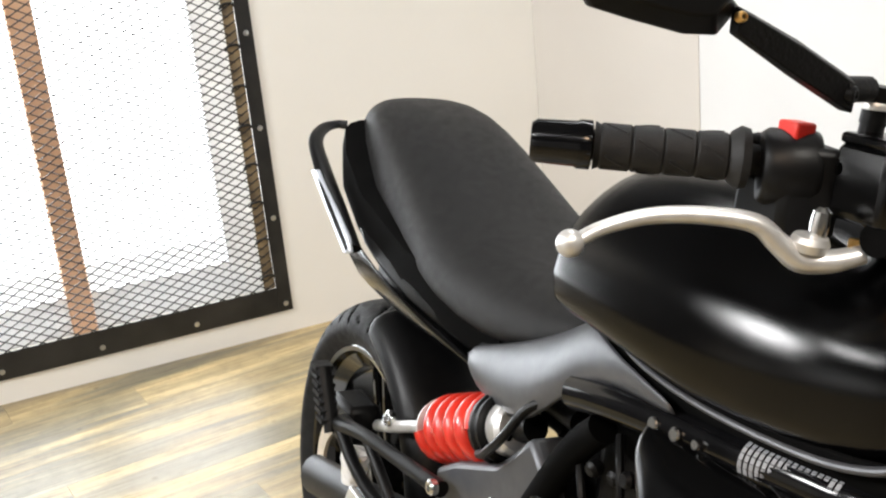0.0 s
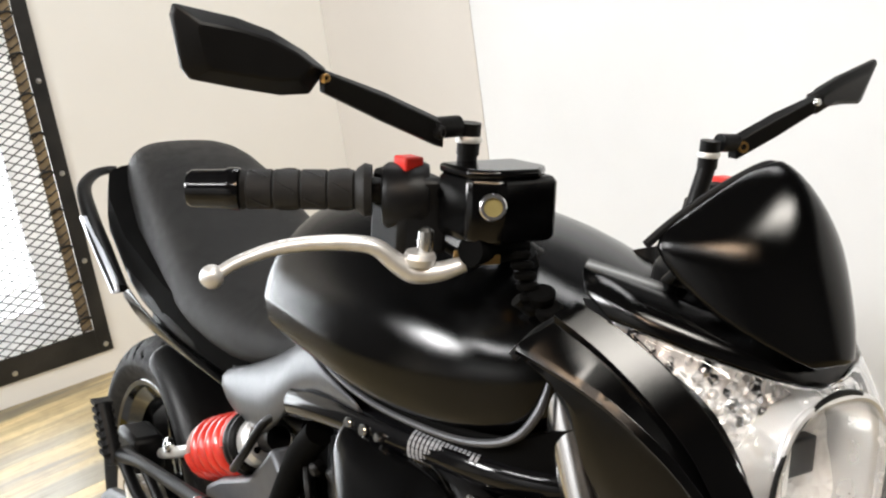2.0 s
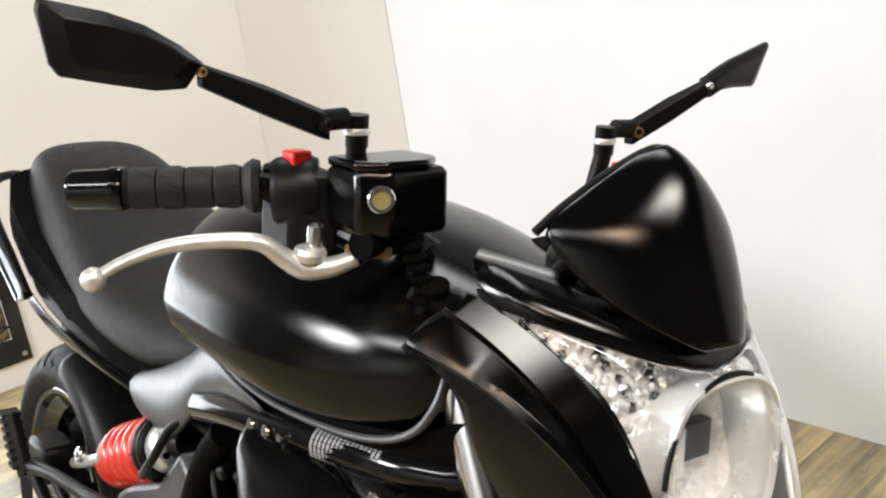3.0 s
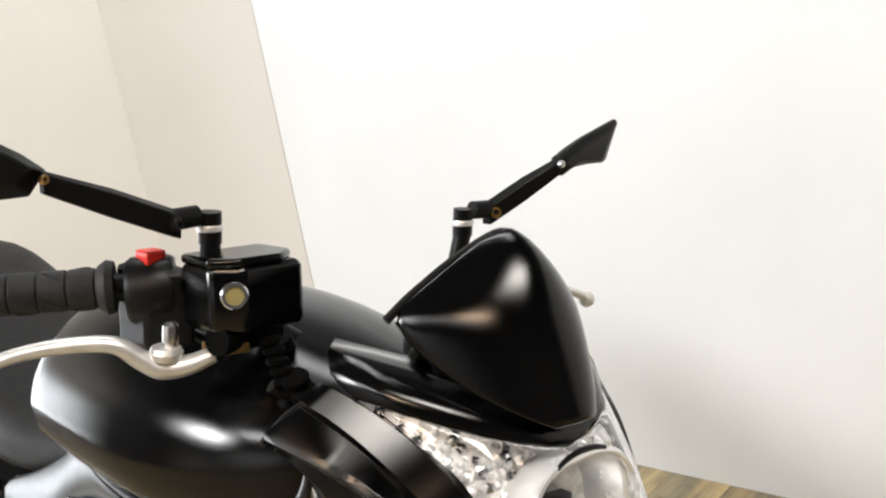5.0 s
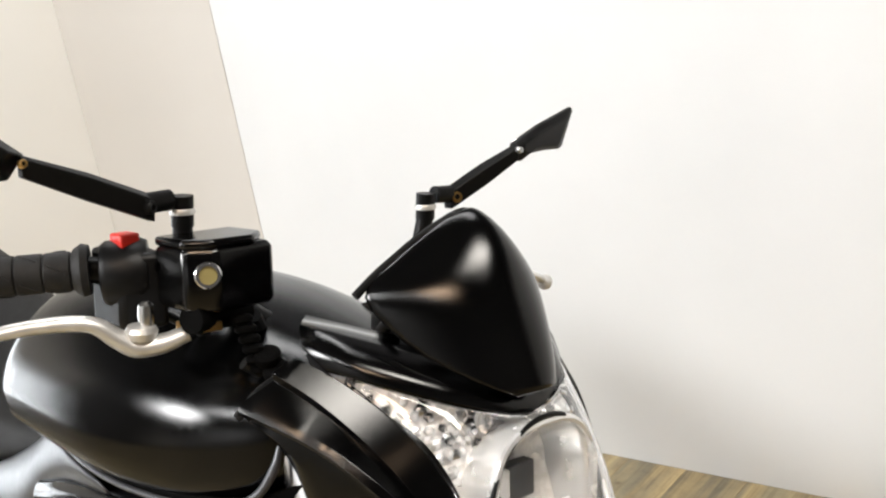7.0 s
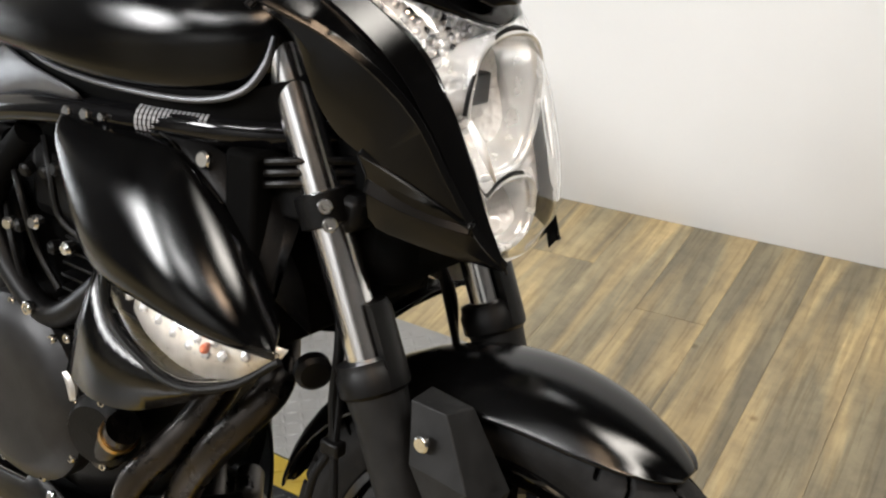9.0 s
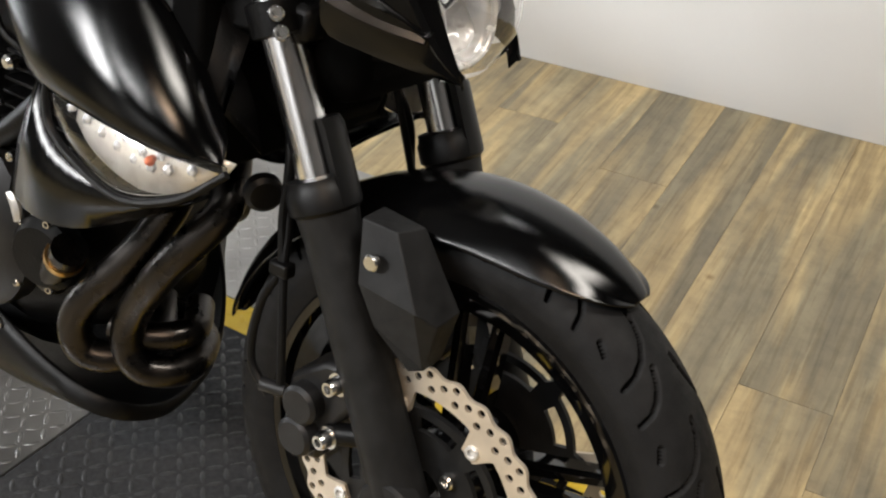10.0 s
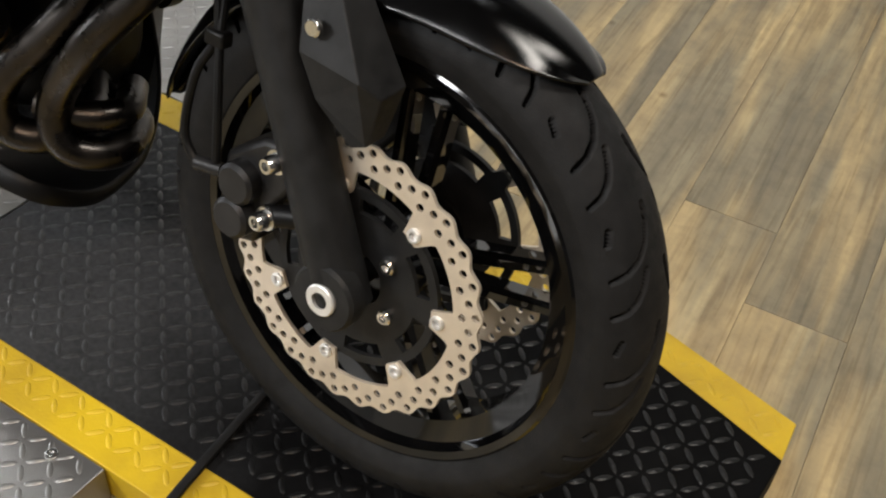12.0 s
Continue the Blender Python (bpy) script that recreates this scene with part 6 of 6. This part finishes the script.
# rear suspension
SA, SB = Vector((-1.042, -0.104, 0.546)), Vector((-0.775, -0.118, 0.662))
ax = (SB - SA).normalized()
shock = part("rear_shock", tube([SA, SB], 0.016, 18, 1), "dark", bike, "rear shock absorber with a red spring")
s1 = ax.cross(Vector((0, 0, 1))).normalized()
u1 = ax.cross(s1)
helix = []
turns, n = 5.0, 22
for k in range(int(turns * n) + 1):
    w = k / (turns * n)
    a = 2 * math.pi * k / n
    helix.append(SA + ax * (0.035 + 0.165 * w) + (s1 * math.cos(a) + u1 * math.sin(a)) * 0.0345)
part("spring", tube(helix, 0.0115, 12, 1), "red", shock, "red painted coil spring")
part("spring_seat", lathe([(0.022, 0.020), (0.024, 0.040), (0.034, 0.042), (0.036, 0.020)], SA, ax, 28), "alloy", shock)
part("preload_collar", lathe([(0.200, 0.020), (0.202, 0.044), (0.212, 0.045), (0.216, 0.042), (0.226, 0.043), (0.230, 0.038)], SA, ax, 28), "dark", shock)
part("shock_top", lathe([(0.228, 0.034), (0.250, 0.033), (0.256, 0.028), (0.256, 0.010), (0.250, 0)], SA, ax, 28), "alloy", shock, "bright round top mount")
# near-black discs drawn for the shade of the spanner holes
for k in range(3):
    a = 2 * math.pi * k / 3 + 0.5
    part("spanner_hole", lathe([(0, 0.0045), (0.001, 0.0045), (0.001, 0)], SA + ax * 0.2563 + (s1 * math.cos(a) + u1 * math.sin(a)) * 0.02, ax, 10), "groove", shock)
part("shock_hose", tube([(-0.84, -0.15, 0.605), (-0.80, -0.165, 0.625), (-0.765, -0.165, 0.66), (-0.745, -0.150, 0.70), (-0.72, -0.13, 0.72)], 0.0055, 10), "plastic", bike)
part("link_rod", tube([(-1.235, -0.105, 0.470), (-1.16, -0.112, 0.500), (-1.10, -0.105, 0.525), (-1.055, -0.10, 0.54)], 0.009, 12), "alloy", bike, "bare alloy linkage arm")
bolt(bike, (-1.162, -0.116, 0.512), (0, -1, 0.2), 0.012, 0.010)
part("pivot_cover", loft([[(x, -y, z) for x, z in ((-0.955, 0.535), (-0.905, 0.565), (-0.810, 0.605), (-0.770, 0.640), (-0.742, 0.668), (-0.705, 0.638), (-0.690, 0.56), (-0.70, 0.47), (-0.78, 0.40), (-0.90, 0.43), (-0.95, 0.49))] for y in (0.10, 0.145)]), "grey", bike, "satin grey frame pivot cover", bevel=0.008)
bolt(bike, (-0.800, -0.1455, 0.560), (0, -1, 0), 0.008, 0.005)
for side in (-1, 1):
    sw = part("swingarm", tube([(-0.84, side * 0.12, 0.44), (-1.0, side * 0.135, 0.42), (-1.2, side * 0.14, 0.37), (-1.40, side * 0.135, 0.315)], [0.03, 0.028, 0.026, 0.028], 14, 5, flat=1.2), "dark", bike)
    part("footrest_bracket", tube([(-0.895, side * 0.165, 0.535), (-1.02, side * 0.172, 0.522), (-1.12, side * 0.178, 0.512), (-1.205, side * 0.180, 0.492)], [0.011, 0.0095, 0.0095, 0.012], 12, 5), "dark", bike, "black tubular footrest bracket")
    part("footrest_bracket", tube([(-1.205, side * 0.180, 0.490), (-1.14, side * 0.178, 0.455), (-1.06, side * 0.172, 0.435), (-0.95, side * 0.16, 0.43)], 0.0095, 12, 5), "dark", bike)
    part("footrest_bracket", tube([(-1.10, side * 0.178, 0.51), (-1.04, side * 0.175, 0.475), (-1.0, side * 0.17, 0.44)], 0.008, 12, 5), "dark", bike)
    bolt(bike, (-0.897, side * 0.172, 0.538), (0, side, 0), 0.010, 0.010)
    peg = part("pillion_footrest", tube([(-1.215, side * 0.186, 0.475), (-1.262, side * 0.190, 0.560)], 0.0125, 14, 1, flat=0.7), "plastic", bike, "folded rubber pillion footrest")
    for k in range(7):
        w = k / 7
        part("peg_rib", box(-1.226 - 0.047 * w - 0.016, -1.226 - 0.047 * w + 0.010, side * 0.190 - 0.014, side * 0.190 + 0.014, 0.488 + 0.080 * w, 0.494 + 0.080 * w), "rubber", peg, smooth=False)
    part("peg_mount", box(-1.232, -1.192, side * 0.172 - 0.014, side * 0.172 + 0.014, 0.470, 0.498), "dark", bike, bevel=0.005)
    part("footrest", tube([(-0.93, side * 0.15, 0.40), (-0.95, side * 0.26, 0.40)], 0.012, 14, 1), "alloy", bike)
part("hugger", loft([[(-1.405 + r * math.cos(radians(d)), y, 0.312 + r * math.sin(radians(d))) for y, r in ((-0.098, 0.285), (-0.094, 0.318), (-0.06, 0.332), (0.0, 0.336), (0.06, 0.332), (0.094, 0.318), (0.098, 0.285))] for d in range(8, 76, 6)], closed=False), "plastic", bike, "matte black rear hugger", solid=0.004, subsurf=1)
rc = part("rear_caliper", box(-1.330, -1.245, -0.150, -0.095, 0.430, 0.495), "dark", bike, bevel=0.010)
bolt(rc, (-1.27, -0.150, 0.45), (0, -1, 0), 0.008, 0.008)
part("rear_disc", lathe([(-0.003, 0.08), (-0.003, 0.11), (0.003, 0.11), (0.003, 0.08)], (0, -0.095, 0), (0, 1, 0), 48, closed=True), "disc", rear_wheel)
heel = part("heel_guard", prism([(-1.12, 0.435), (-1.03, 0.432), (-0.98, 0.39), (-1.00, 0.34), (-1.10, 0.33), (-1.15, 0.38)], 1, -0.192, -0.184), "alloy", bike, "bright alloy heel guard", bevel=0.002)
part("rear_brake_reservoir", lathe([(0, 0.018), (0.03, 0.020), (0.036, 0.022), (0.048, 0.021), (0.05, 0.0)], (-1.17, -0.165, 0.415), (0, 0, 1), 24), "reflector", bike, "small clear brake fluid pot")
part("side_stand", tube([(-0.78, 0.12, 0.25), (-0.82, 0.20, 0.14), (-0.86, 0.285, 0.035)], 0.012, 14, 3), "dark", bike)
part("stand_foot", box(-0.90, -0.82, 0.27, 0.31, 0.060, 0.068), "dark", bike, bevel=0.002)


# ---- floor boards, each a piece of its own, laid askew to the walls ----
random.seed(21)
BW, BL, SKEW = 0.152, 1.22, radians(7)
plank_meshes = {}
cs, sn = math.cos(SKEW), math.sin(SKEW)


def to_room(u, v):
    return u * cs - v * sn, u * sn + v * cs


def clip_poly(poly, nx, ny, limit):
    """The part of a polygon on the inner side of a wall."""
    out = []
    for p, q in zip(poly, poly[1:] + poly[:1]):
        a, b = p[0] * nx + p[1] * ny - limit, q[0] * nx + q[1] * ny - limit
        if a >= 0:
            out.append(p)
        if (a < 0) != (b < 0):
            f = a / (a - b)
            out.append((p[0] + (q[0] - p[0]) * f, p[1] + (q[1] - p[1]) * f))
    return out


def plank_mesh(poly):
    bm = bmesh.new()
    lo, mid, hi = [], [], []
    cx, cy = sum(p[0] for p in poly) / len(poly), sum(p[1] for p in poly) / len(poly)
    for px, py in poly:
        k = 0.0006 / max(0.03, math.hypot(px - cx, py - cy))
        lo.append(bm.verts.new((px, py, -0.006)))
        mid.append(bm.verts.new((px, py, -0.0006)))
        hi.append(bm.verts.new((px + (cx - px) * k * 1.4, py + (cy - py) * k * 1.4, 0)))
    ring_faces(bm, [lo, mid, hi])
    bmesh.ops.recalc_face_normals(bm, faces=bm.faces)
    me = bpy.data.meshes.new("plank")
    bm.to_mesh(me)
    bm.free()
    me.materials.append(M["plank"])
    return me


u = -5.0
while u < 5.0:
    v = -7.4 - random.uniform(0, BL)
    while v < 4.0:
        quad = [to_room(a, b) for a, b in ((u + 0.0003, v + 0.0003), (u + BW - 0.0003, v + 0.0003), (u + BW - 0.0003, v + BL - 0.0003), (u + 0.0003, v + BL - 0.0003))]
        poly = quad
        for nx, ny, limit in ((1, 0, X_BACK), (-1, 0, -X_FRONT), (0, 1, Y_NEAR), (WALL_SLOPE, -1, -WALL_Y)):
            poly = clip_poly(poly, nx, ny, limit) if poly else poly
        if len(poly) > 2:
            ox, oy = to_room(u, v)
            local = [((px - ox) * cs + (py - oy) * sn, -(px - ox) * sn + (py - oy) * cs) for px, py in poly]
            whole = all(abs(a[0] - b[0]) + abs(a[1] - b[1]) < 1e-6 for a, b in zip(poly, quad)) and len(poly) == 4
            if whole and "whole" in plank_meshes:
                me = plank_meshes["whole"]
            else:
                me = plank_mesh(local)
                if whole:
                    plank_meshes["whole"] = me
            ob = new("plank", me)
            ob.parent = floor
            ob.location = (ox, oy, FLOOR)
            ob.rotation_euler = (0, 0, SKEW)
        v += BL
    u += BW
for lens in [o for o in scene.objects if o.name.split(".")[0] in ("headlamp", "indicator")]:
    lens.visible_shadow = False
